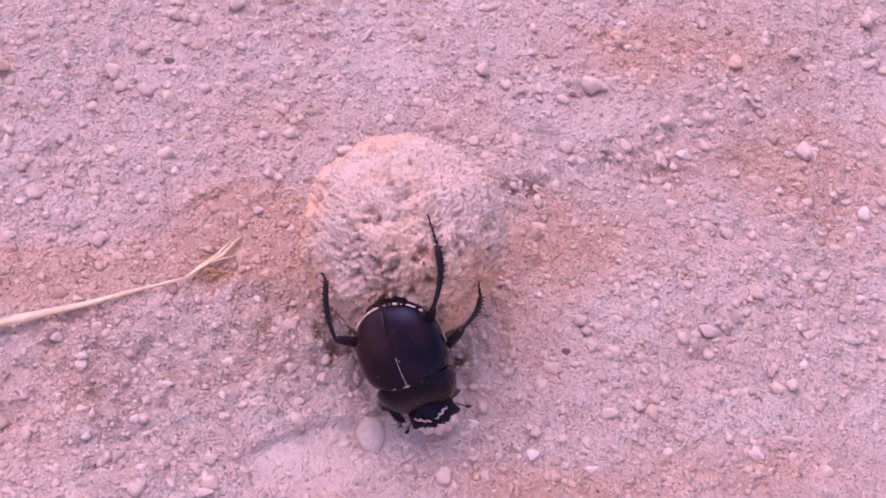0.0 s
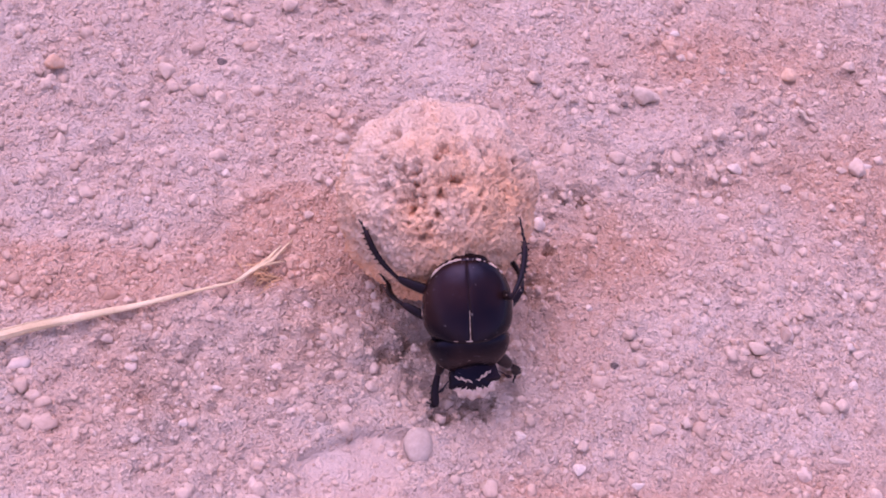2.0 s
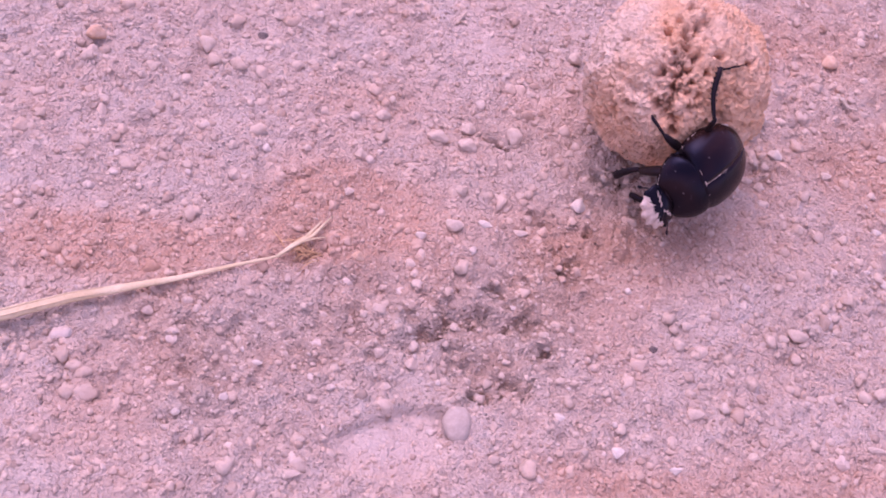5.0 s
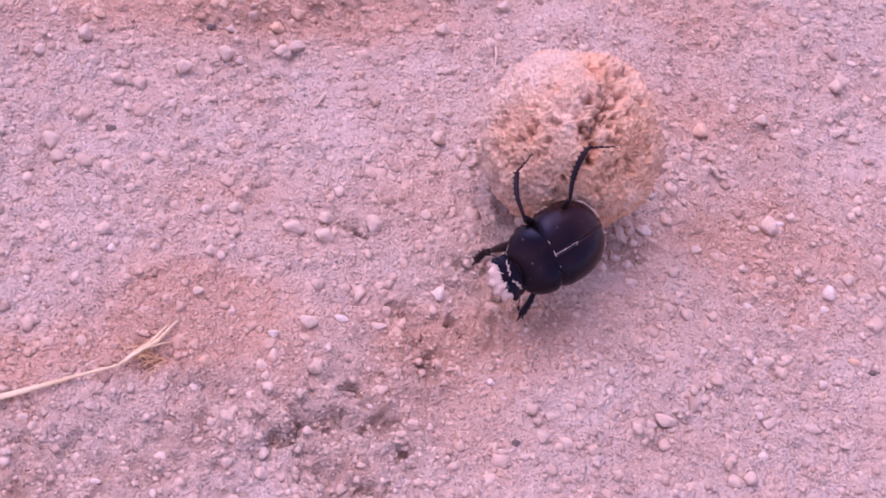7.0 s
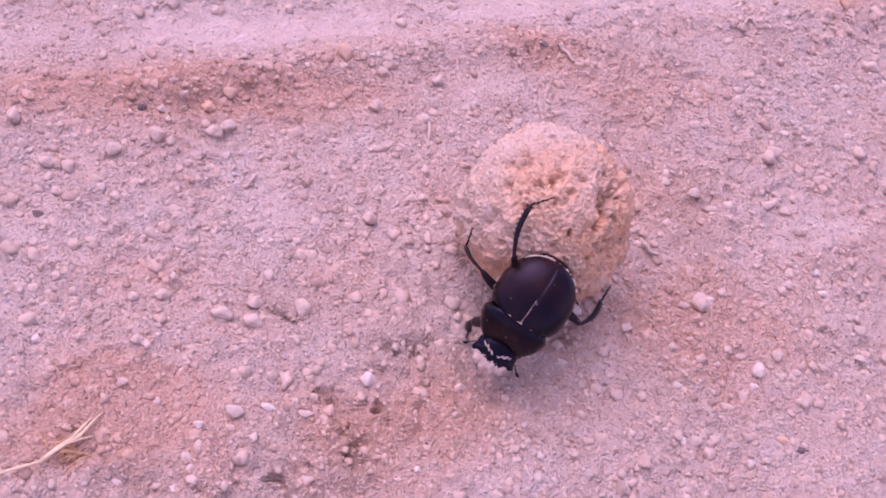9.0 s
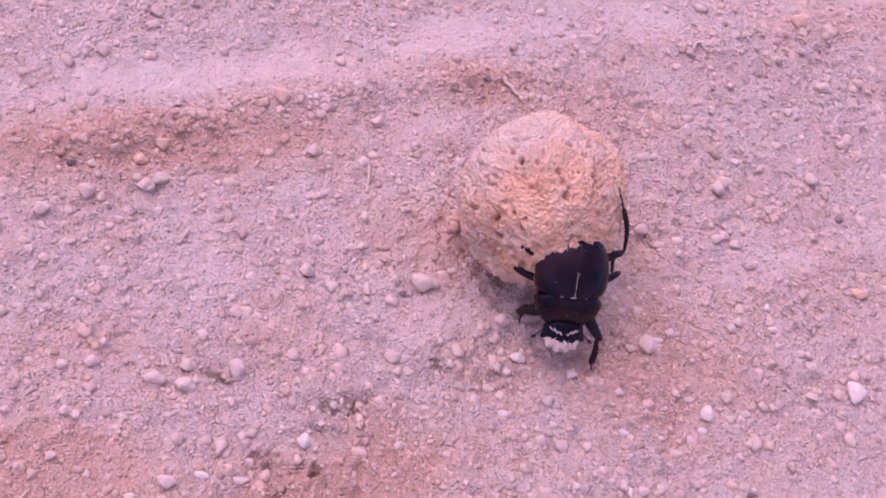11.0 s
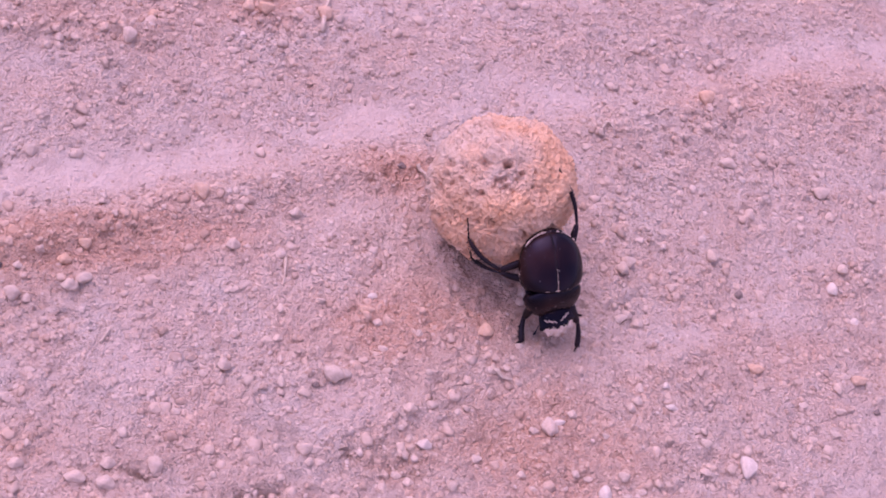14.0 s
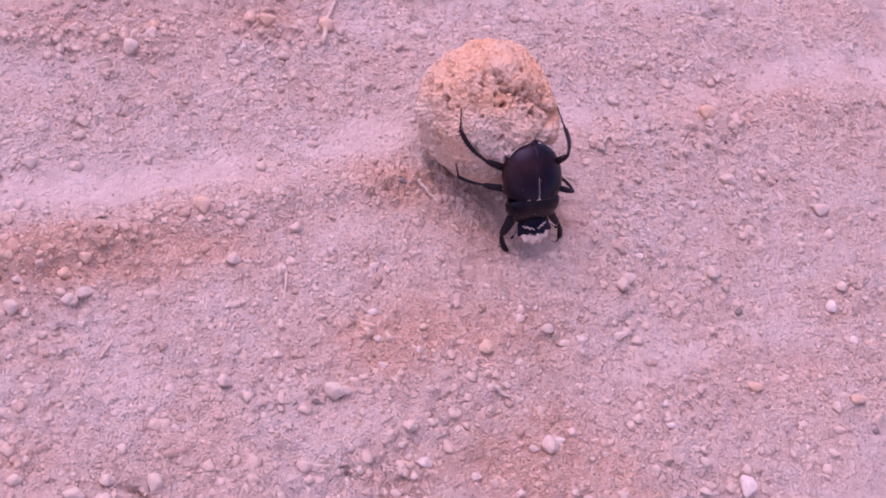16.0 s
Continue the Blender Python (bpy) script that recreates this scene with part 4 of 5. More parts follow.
# ---------------------------------------------------------------- straw and twigs
def straw():
    """A dry grass stalk that splits into thin ends."""
    root = tagged(new("straw"), "dry yellow grass straw with a frayed end on soil", "straw")
    line = [(-0.1010, -0.0935), (-0.0885, -0.0822), (-0.0761, -0.0695), (-0.0680, -0.0624), (-0.0599, -0.0553), (-0.0520, -0.0476), (-0.0441, -0.0403)]
    pts, rad = [], []
    for i, (a, b) in enumerate(zip(line, line[1:])):
        for k in range(8):
            u = k / 8
            x, y = a[0] + (b[0] - a[0]) * u, a[1] + (b[1] - a[1]) * u
            v = (i + u) / (len(line) - 1)
            r = 0.00026 + 0.00145 * (1 - v) ** 1.25
            pts.append((x, y, 0.0004 + r + 0.0005))
            rad.append(r)
    bm = bmesh.new()
    tube(bm, pts, rad, 12, 0.6, 0.12)
    part("stalk", bm, STRAW, root)
    for dx, off in ((0.00035, 0.3), (-0.0004, 0.1)):
        bm = bmesh.new()
        tube(bm, [(x + dx * 1.2, y - dx * 1.2, z + r * 0.55) for (x, y, z), r in zip(pts[:22], rad)], [0.0004 * (1 - k / 26) for k in range(22)], 6, 0.6, 0.4)
        part("sheath", bm, STRAW, root, "paler split leaf sheath")
    start = pts[-1]
    for ends in (((-0.0404, -0.0338), (-0.0389, -0.0252)), ((-0.0415, -0.0345), (-0.0404, -0.0282)), ((-0.0420, -0.0362), (-0.0379, -0.0318)),
                 ((-0.0412, -0.0350), (-0.0392, -0.0290))):
        (mx, my), (ex, ey) = ends
        bm = bmesh.new()
        run = [start, ((start[0] + mx) / 2, (start[1] + my) / 2, 0.0022), (mx, my, 0.0024), ((mx + ex) / 2 + 0.0002, (my + ey) / 2, 0.0022), (ex, ey, height_at(ex, ey) + 0.0006)]
        tube(bm, run, [0.0004, 0.00042, 0.00036, 0.00026, 0.0001], 6, 0.5, 0.3)
        part("frayed_blade", bm, STRAW, root)
    rng = random.Random(3)
    bm = bmesh.new()
    for k in range(34):
        a, r = rng.uniform(0, 2 * math.pi), rng.uniform(0.0012, 0.0034)
        x, y = -0.0412 + rng.gauss(0, 0.0014), -0.0368 + rng.gauss(0, 0.0012)
        dx, dy = r * math.cos(a), r * math.sin(a) * 0.8
        z = height_at(x, y) + 0.0005
        tube(bm, [(x - dx, y - dy, z), (x, y, z + rng.uniform(0.0005, 0.0016)), (x + dx, y + dy, z + 0.0002)], [0.00007, 0.00014, 0.00006], 5, 0.8)
    part("root_tuft", bm, ROOTLET, root, "tuft of fine rust-brown rootlets")
    return root


def twig(points, thick, label, material=None):
    bm = bmesh.new()
    run = []
    for (x0, y0), (x1, y1) in zip(points, points[1:]):
        for k in range(5):
            run.append((x0 + (x1 - x0) * k / 5, y0 + (y1 - y0) * k / 5))
    run.append(points[-1])
    tube(bm, [(x, y, height_at(x, y) + thick * 1.5) for x, y in run], [thick * (1 - 0.5 * k / len(run)) for k in range(len(run))], 8, 0.8, 0.6)
    return tagged(part("twig", bm, material or TWIG), label, "twig", "twigs on the soil")


straw()
twig([(0.062, 0.074), (0.063, 0.073), (0.065, 0.072), (0.066, 0.072), (0.068, 0.072)], 0.0007, "short curled dry twig lying on pale soil")
twig([(0.0262, 0.1308), (0.0290, 0.1288), (0.0312, 0.1272), (0.0336, 0.1268)], 0.0006, "slender bent dry twig among grit")
twig([(0.0001, 0.0870), (0.0010, 0.0835), (0.0025, 0.0773)], 0.00045, "thin straight brown stem lying on soil")
twig([(-0.0345, 0.0431), (-0.0334, 0.0478)], 0.0004, "tiny tan plant fibre lying on soil")
twig([(-0.015, 0.172), (-0.017, 0.183), (-0.017, 0.193)], 0.0008, "short pale broken stalk lying on rough soil")
twig([(0.1496, 0.2146), (0.1486, 0.2094)], 0.00045, "tiny tan plant fibre lying on soil")
twig([(0.0777, 0.1713), (0.0784, 0.1748), (0.0797, 0.1750), (0.0817, 0.1730)], 0.0005, "small crooked brown rootlet on soil")


# ---------------------------------------------------------------- pebbles
STONES = {}
TONES = {
    "whitish_pebble": "smooth whitish oval pebble half sunk in soil", "pinkish_pebble": "dusty pinkish pebble lying in gravelly soil",
    "orange_pebble": "orange-brown laterite pebble lying on soil", "dark_pebble": "small dark blackish pebble on pale soil",
    "smooth_pebble": "smooth pale greyish-pink oval stone on soil",
    "grey_pebble": "rough grey pebble lying in gravelly soil",
}


def stone_mesh(material, kind):
    """One of six stone shapes, shared by the stones of a colour."""
    key = material.name, kind
    if key not in STONES:
        bm = bmesh.new()
        bmesh.ops.create_icosphere(bm, subdivisions=3, radius=1.0)
        shift = Vector((kind * 7.3, kind * 3.1, len(material.name)))
        chip = [Vector((math.cos(k * 2.4 + kind), math.sin(k * 2.4 + kind), 0.9 * math.sin(k * 1.7 + kind))).normalized() for k in range(11)]
        for v in bm.verts:
            d = v.co.normalized()
            r = 1 + 0.42 * noise.noise(d * 1.5 + shift) + 0.2 * noise.noise(d * 3.4 + shift) + 0.06 * noise.noise(d * 8 + shift)
            for c in chip:
                over = d.dot(c) * r - 0.66
                if over > 0:
                    r -= over * (0.95 if kind % 3 else 0.7)
            v.co = d * 1.16 * (r + 0.03 * noise.noise(d * 15 + shift))
        me = bpy.data.meshes.new("pebble")
        bm.to_mesh(me)
        bm.free()
        me.materials.append(material)
        me.shade_smooth()
        STONES[key] = me
    return STONES[key]


_pick = random.Random(5)


def pebbles(material, rows):
    """Stones in millimetres: middle, two half widths and turn."""
    for x, y, a, b, turn in rows:
        x, y, a, b = (v * 1e-3 for v in (x, y, a, b))
        ob = new("pebble", stone_mesh(material, _pick.randrange(6)))
        size = min(a, b)
        up = size * (_pick.uniform(0.6, 0.95) if size < 0.0015 else 0.9)
        ob.matrix_basis = (Matrix.Translation((x, y, height_at(x, y) + up * (0.12 if size < 0.0015 else 0.5 if size < 0.0024 else 0.62))) @ Matrix.Rotation(radians(turn + _pick.uniform(-15, 15)), 4, "Z")
                           @ Matrix.Rotation(radians(_pick.uniform(-14, 14)), 4, "X") @ Matrix.Diagonal((a, b, up, 1)))
        tagged(ob, TONES[material.name], "pebble", "pebbles on the soil")


def egg_stone(x, y, half, long, up, turn):
    """The one rounded stone that lies loose on the soil."""
    bm = bmesh.new()
    bmesh.ops.create_icosphere(bm, subdivisions=4, radius=1.0)
    for v in bm.verts:
        d = v.co.normalized()
        taper = 1 + 0.13 * d.y
        v.co = Vector((d.x * half * taper, d.y * long, d.z * up)) * (1 + 0.07 * noise.noise(d * 1.6) + 0.02 * noise.noise(d * 5))
    ob = part("pebble", bm, SMOOTH_EGG)
    ob.matrix_basis = pose(x, y, height_at(x, y) + up * 0.45, 4, 3, turn)
    return tagged(ob, TONES["smooth_pebble"], "pebble", "pebbles on the soil")


egg_stone(0.0026, -0.0592, 0.0030, 0.0041, 0.0024, 22)
pebbles(WHITISH, [
    (-59.0, -15.1, 1.1, 1.1, 29), (-38.4, -65.2, 1.0, 0.7, 25), (-1.8, -62.1, 1.1, 0.8, 25), 
    (0.8, -64.5, 0.8, 0.6, 25), (21.1, -48.4, 1.3, 1.1, 25), (34.3, -50.6, 1.3, 1.3, 24), (71.5, 2.6, 1.4, 1.5, 26), 
    (88.6, -2.9, 1.3, 1.0, 26), (47.1, -48.3, 1.6, 0.9, 24), (-8.3, -10.5, 1.6, 1.0, 26), (-20.1, -20.3, 1.2, 1.1, 26), 
    (9.5, 5.7, 1.7, 1.9, 26), (49.9, 44.6, 2.0, 1.6, 29), (26.3, -11.6, 0.9, 0.8, 25), (98.2, 47.8, 1.9, 1.9, 26), (97.9, 43.8, 1.1, 1.0, 26), 
    (82.7, 21.2, 1.2, 1.6, 25), (79.1, 35.8, 1.2, 1.1, 26),
])
pebbles(WHITISH, [
    (99.8, 22.1, 1.0, 0.9, 25), (25.8, 82.9, 1.6, 0.8, 23), (158.4, 142.0, 2.0, 1.9, 23), (135.6, 70.0, 2.2, 3.2, 20), 
    (110.4, 87.0, 1.5, 1.1, 21), (112.8, 80.5, 1.9, 1.0, 21), (166.1, 132.5, 1.8, 1.4, 22), (83.1, 64.6, 1.8, 1.1, 21),
])
pebbles(ORANGE, [
    (-104.9, -6.7, 2.1, 2.0, 31), (58.1, 84.1, 2.2, 2.0, 30), (-30.2, -32.9, 1.5, 1.4, 27), 
    (-52.0, 62.6, 2.0, 1.6, 31), (-48.9, 68.6, 1.7, 1.7, 31), (-90.7, 44.3, 1.4, 1.6, 31), (107.1, 32.2, 1.5, 1.2, 25), 
    (-27.3, 96.2, 2.1, 2.8, 24), (-33.6, 172.7, 2.5, 2.3, 28), (-38.6, 171.1, 2.1, 2.3, 28), (-63.1, 153.7, 1.5, 1.6, 28), 
    (-16.6, 180.9, 2.2, 2.9, 28), (25.5, 77.9, 2.3, 1.4, 22), (136.1, 102.9, 2.4, 1.7, 21), 
    (167.4, 111.2, 2.5, 1.6, 21), (109.7, 202.1, 2.6, 2.7, 26),
])
pebbles(PINKISH, [
    (-83.1, 5.4, 1.9, 2.5, 30), (-103.5, -10.5, 1.1, 1.1, 30), (-82.7, -6.1, 1.8, 1.4, 30), (-94.3, -23.4, 1.0, 1.9, 29), 
    (-65.6, -18.5, 1.1, 1.1, 29), (-40.0, -7.2, 1.4, 1.3, 29), (-72.8, 22.6, 1.2, 1.2, 31), (-62.1, -25.3, 1.4, 1.5, 28), 
    (-91.4, -10.7, 1.0, 1.0, 30), (-51.1, -11.1, 1.0, 0.9, 29), (26.9, 60.6, 1.4, 1.3, 30), (28.7, 62.7, 1.1, 1.1, 30), 
    (21.8, 32.7, 2.1, 1.8, 29), (24.0, 30.0, 1.3, 1.2, 29), (45.4, 34.8, 1.4, 1.2, 28), (48.7, 33.7, 1.5, 1.4, 28), 
    (80.6, 61.6, 2.3, 2.8, 29), (76.8, 59.5, 1.3, 1.2, 29),
])
pebbles(PINKISH, [
    (86.1, 68.2, 1.5, 1.3, 29), (46.1, 65.0, 1.1, 1.1, 30), (32.9, 68.5, 1.5, 1.3, 30), (17.1, 53.4, 1.2, 1.1, 30), 
    (-4.3, 48.3, 1.8, 1.9, 30), (6.0, 60.9, 1.4, 1.1, 31), (40.7, 76.5, 1.3, 1.3, 30), (65.0, 100.8, 1.4, 1.4, 31), 
    (29.4, 75.5, 1.5, 1.2, 31), (29.4, 12.2, 1.3, 1.1, 28), (-69.5, -67.3, 0.9, 0.9, 26), (-62.7, -63.8, 1.3, 1.2, 26), 
    (-56.9, -58.2, 1.2, 1.2, 26), (-54.1, -59.1, 1.2, 1.2, 26), (-46.2, -51.4, 1.0, 1.0, 26), (-24.6, -76.5, 1.2, 0.9, 25), 
    (-25.7, -67.2, 1.2, 0.9, 25), (-17.9, -51.3, 1.1, 1.2, 26),
])
pebbles(PINKISH, [
    (-10.9, -50.5, 1.4, 1.5, 26), (-5.7, -38.5, 1.0, 0.9, 26), (-3.3, -51.4, 1.0, 1.0, 25), (-13.7, -57.5, 1.1, 1.0, 25), 
    (-23.3, -83.6, 1.9, 0.9, 24), (47.6, -34.4, 1.9, 1.3, 25), (40.4, -19.8, 1.4, 1.5, 26), (45.4, -19.0, 1.3, 1.5, 26), 
    (46.1, -6.7, 1.1, 1.0, 26), (44.2, -10.4, 1.5, 1.2, 26), (40.8, -14.1, 1.2, 1.0, 26), (65.1, -4.7, 2.4, 1.6, 26), 
    (62.2, -6.9, 1.2, 1.0, 26), (72.9, 4.9, 1.3, 1.0, 26), (86.2, -10.3, 1.7, 1.5, 25), (37.9, -25.7, 1.2, 0.9, 26), 
    (33.0, -26.5, 0.9, 0.8, 26), (57.9, -28.9, 1.0, 0.9, 25),
])
pebbles(PINKISH, [
    (71.5, -18.0, 1.2, 1.0, 25), (87.4, -24.0, 2.4, 0.7, 25), (62.2, -37.6, 1.8, 1.1, 24), (88.3, 5.3, 1.6, 1.1, 26), 
    (76.8, -0.6, 1.3, 1.0, 26), (17.2, -27.6, 1.0, 0.9, 26), (96.3, -28.5, 1.3, 1.4, 24), (-59.6, 48.3, 1.9, 2.2, 30), 
    (-55.9, 48.3, 1.2, 1.3, 30), (-66.6, 39.3, 1.9, 1.7, 30), (-61.3, 42.0, 1.1, 1.1, 30), (-61.8, 56.4, 1.3, 1.3, 31), 
    (-97.4, 27.6, 1.5, 1.4, 30), (-78.4, 28.4, 1.8, 1.5, 30), (-14.1, 84.1, 2.0, 1.9, 31), (-16.6, 61.3, 1.0, 1.1, 30), 
    (-8.3, 44.7, 1.1, 1.2, 29), (-20.7, 13.6, 1.8, 1.7, 27),
])
pebbles(PINKISH, [
    (-26.3, 7.6, 2.8, 1.6, 27), (-10.2, 16.7, 1.9, 2.5, 27), (-39.3, 11.4, 1.0, 1.1, 28), (-62.4, 1.0, 1.0, 1.1, 28), 
    (-0.4, -8.1, 1.9, 1.1, 26), (-18.3, -24.8, 1.2, 1.4, 25), (-19.7, -28.4, 1.2, 1.4, 25), (-17.8, -30.9, 1.0, 0.9, 25), 
    (-38.4, -17.6, 1.1, 1.0, 26), (-28.6, -3.8, 1.2, 1.0, 27), (-38.1, -40.6, 0.7, 1.0, 25), (92.3, 121.0, 1.9, 2.1, 30), 
    (94.1, 103.4, 2.2, 1.2, 29), (79.4, 95.3, 2.1, 1.3, 29), (101.6, 75.8, 1.4, 1.5, 27), (103.3, 83.4, 1.4, 1.6, 28), 
    (65.2, 97.6, 1.6, 1.3, 29), (-1.6, 86.1, 1.4, 1.4, 31),
])
pebbles(PINKISH, [
    (71.3, 28.1, 1.3, 1.4, 26), (92.3, 35.1, 1.7, 1.3, 26), (85.7, 21.8, 1.5, 1.3, 25), (103.8, 24.9, 1.1, 1.0, 25), 
    (104.1, 48.8, 1.3, 1.1, 26), (74.4, -16.2, 1.7, 1.2, 24), (-65.9, 141.8, 2.1, 2.5, 27), (-83.4, 132.8, 1.4, 1.9, 27), 
    (-11.6, 179.9, 1.5, 1.5, 28), (-49.6, 44.4, 1.2, 1.1, 22), (4.1, 70.1, 1.3, 1.6, 22), (-19.7, 69.3, 1.8, 1.2, 23), 
    (-9.5, 71.1, 1.8, 1.2, 23), (-28.7, 54.7, 1.3, 1.1, 22), (-10.2, 64.2, 0.9, 1.2, 22), (3.6, 59.6, 1.3, 1.1, 22), 
    (8.7, 55.4, 1.0, 1.3, 22), (13.2, 76.3, 1.4, 0.8, 23),
])
pebbles(PINKISH, [
    (10.9, 48.3, 1.1, 1.6, 21), (-15.9, 42.2, 1.4, 1.1, 21), (-10.8, 32.3, 1.2, 1.0, 21), (24.3, 33.6, 2.0, 1.3, 20), 
    (26.3, 30.8, 1.4, 1.2, 20), (43.9, 52.4, 1.9, 1.5, 21), (42.9, 29.9, 1.3, 1.3, 20), (-19.3, 8.7, 2.5, 1.7, 20), 
    (-46.9, 30.0, 1.4, 1.1, 21), (-39.7, 5.8, 1.8, 1.4, 20), (120.1, 176.7, 3.1, 1.8, 25), (118.7, 136.8, 1.7, 2.1, 23), 
    (93.5, 124.2, 2.2, 2.0, 23), (161.0, 150.3, 2.0, 1.6, 23), (171.0, 111.6, 1.1, 1.0, 21), (163.8, 111.8, 1.5, 1.3, 21), 
    (161.3, 105.8, 1.5, 1.9, 21), (103.1, 78.6, 1.5, 1.2, 21),
])
pebbles(PINKISH, [
    (151.3, 96.1, 2.0, 1.2, 21), (162.4, 98.8, 2.0, 1.2, 21), (160.9, 90.3, 1.8, 1.3, 21), (154.3, 85.9, 1.4, 1.2, 20), 
    (120.7, 76.1, 1.4, 1.2, 21), (152.3, 178.8, 2.8, 2.1, 24), (156.5, 170.8, 1.9, 1.7, 24), (124.4, 64.1, 1.7, 1.1, 20), 
    (61.9, 72.8, 1.8, 1.3, 21), (56.6, 67.9, 1.4, 1.2, 21), (68.0, 83.1, 1.5, 1.2, 22), (70.1, 72.3, 1.3, 1.0, 21), 
    (102.4, 54.4, 1.6, 1.6, 20), (107.5, 52.1, 1.6, 1.2, 20), (96.1, 65.1, 1.0, 1.0, 21), (79.6, 42.8, 1.2, 1.0, 20), 
    (89.7, 50.7, 1.2, 1.1, 20), (93.5, 51.2, 1.3, 1.1, 20),
])
pebbles(PINKISH, [
    (76.0, 45.7, 1.2, 1.1, 20), (63.7, 46.2, 1.4, 1.2, 20), (56.2, 57.0, 1.2, 1.1, 21), (96.0, 105.9, 1.8, 1.4, 22), 
    (99.7, 104.3, 1.9, 1.4, 22), (108.1, 121.3, 1.7, 1.5, 23),
])
pebbles(DARK, [
    (-73.6, 15.0, 1.3, 1.3, 31), (35.4, -23.2, 1.0, 0.9, 26), (-66.2, 54.6, 1.2, 1.0, 31), (112.2, 31.4, 1.5, 0.9, 25), 
    (21.8, 128.9, 1.6, 1.1, 25), (19.2, 51.0, 1.0, 0.8, 21), (128.6, 126.7, 1.5, 1.5, 23), (117.6, 193.7, 1.5, 1.2, 26), 
    (173.7, 102.8, 1.3, 1.1, 21),
])
pebbles(GREY, [
    (-83.7, -11.4, 1.1, 0.8, 30), (-82.2, -45.6, 1.5, 1.0, 28), (22.8, 54.9, 2.8, 2.5, 30), (73.5, 96.9, 1.8, 1.6, 30), 
    (43.3, 47.6, 1.2, 0.9, 29), (46.1, 45.1, 1.2, 1.1, 29), (-31.4, -48.1, 1.2, 1.0, 26), (-45.2, 58.9, 2.3, 1.6, 30), 
    (-90.7, 37.0, 1.7, 1.9, 31), (-14.3, -14.5, 2.1, 1.7, 26), (98.9, 8.9, 2.3, 1.1, 24), (102.8, 10.4, 1.0, 0.8, 24), 
    (-1.6, 101.3, 2.1, 1.5, 24), (-74.1, 92.2, 2.0, 2.0, 25), (-47.9, 55.9, 2.2, 1.7, 23), (25.3, 56.0, 2.1, 1.5, 21), 
    (123.5, 72.7, 1.5, 1.6, 20),
])


# ---------------------------------------------------------------- what moves
def motions():
    walk(ball, ball_rows())
    walk(bug, [(t, beetle_pose(*r)) for t, *r in BEETLE_ROWS])
    walk_head(head_part, collar_part, [
        (0, 7, 6), (0.5, 10, -2), (1, 6, 5), (1.5, 11, -2), (2, 9, -3), (2.5, 7, 1), (3, -3, -4), (5.5, 9, -5), (6, 7, -8),
        (6.5, 2, -5), (7, 4, -5), (7.5, 6, -4), (8, 2, -9), (8.5, 5, -17), (9, 2, -7), (9.5, 2, 5), (10, 0, -5), (12.5, -2, -10),
        (13, 5, -10), (13.5, 11, -9), (14, 13, -5), (14.5, 9, -4), (15, 9, -13), (15.5, 7, -11), (16, 5, -11),
    ])
    walk_leg(HR_LEG, [
        (0, 10.5, -10.9, 3.8, 9.1, -21.5, 0.2, 11.5, -24.1, -4.4),
        (0.5, 13.6, -8.3, -3.4, 15.5, -19.3, -1.8, 17.5, -22.2, -6.4),
        (1, 12.4, -4.3, -5.9, 16.6, -14.6, -3.8, 17.6, -20.2, -3.2),
        (1.5, 12.4, -9.8, 2.2, 18.0, -17.8, -3.5, 19.0, -23.1, -5.5),
        (2, 13.3, -9.9, -1.7, 19.1, -19.6, -2.1, 20.9, -22.7, -6.6),
        (2.5, 12.9, -10.4, 0.0, 18.4, -19.0, -4.9, 20.1, -23.5, -8.1),
        (3, 12.2, -8.8, 3.2, 16.0, -18.9, -0.2, 15.6, -23.7, -3.5),
        (5.5, 10.3, -6.3, 5.5, 19.6, -12.7, 5.2, 17.7, -17.9, 6.8),
        (6, 9.0, -6.2, 6.2, 18.0, -13.1, 6.9, 16.2, -18.4, 8.3),
        (6.5, 9.8, -6.0, 5.8, 19.2, -12.2, 7.0, 16.2, -16.8, 8.9),
        (7, 8.9, -6.7, 6.3, 16.8, -14.5, 8.6, 14.4, -19.5, 10.3),
        (7.5, 9.9, -9.3, 5.2, 16.4, -18.2, 7.8, 13.9, -23.3, 9.3),
        (8, 11.7, -4.2, 3.8, 17.7, -13.6, 2.2, 15.4, -18.9, 2.3),
        (8.5, 11.7, -5.0, 4.1, 19.3, -12.9, 1.3, 18.3, -18.6, 0.6),
        (9, 9.7, -9.7, 5.1, 12.7, -20.6, 3.9, 9.3, -24.7, 1.8),
        (9.5, 7.9, -14.5, -0.0, 3.8, -24.9, -1.8, -1.6, -27.2, -1.4),
        (10, 11.5, -11.0, 2.6, 12.8, -19.6, -4.6, 11.5, -25.3, -4.6),
        (12.5, 12.7, -7.7, 2.9, 19.7, -16.1, 0.1, 18.7, -21.8, -0.4),
        (13, 12.1, -10.9, 1.5, 17.2, -20.5, -1.7, 15.7, -26.0, -2.8),
        (13.5, 12.9, -8.9, 1.9, 19.5, -17.8, -0.7, 19.4, -23.5, -1.5),
        (14, 13.8, -4.9, -0.5, 20.6, -13.2, -4.1, 20.6, -19.0, -3.6),
        (14.5, 13.3, -9.8, -2.4, 20.4, -18.5, -2.1, 21.8, -24.2, -1.5),
        (15, 13.9, -7.6, -2.5, 21.4, -15.3, -5.8, 20.8, -21.0, -7.1),
        (15.5, 13.7, -8.7, -2.2, 21.3, -16.7, -4.9, 21.3, -22.1, -6.8),
        (16, 13.2, -9.9, -0.2, 19.3, -19.0, -2.7, 18.1, -24.5, -4.1),
    ])
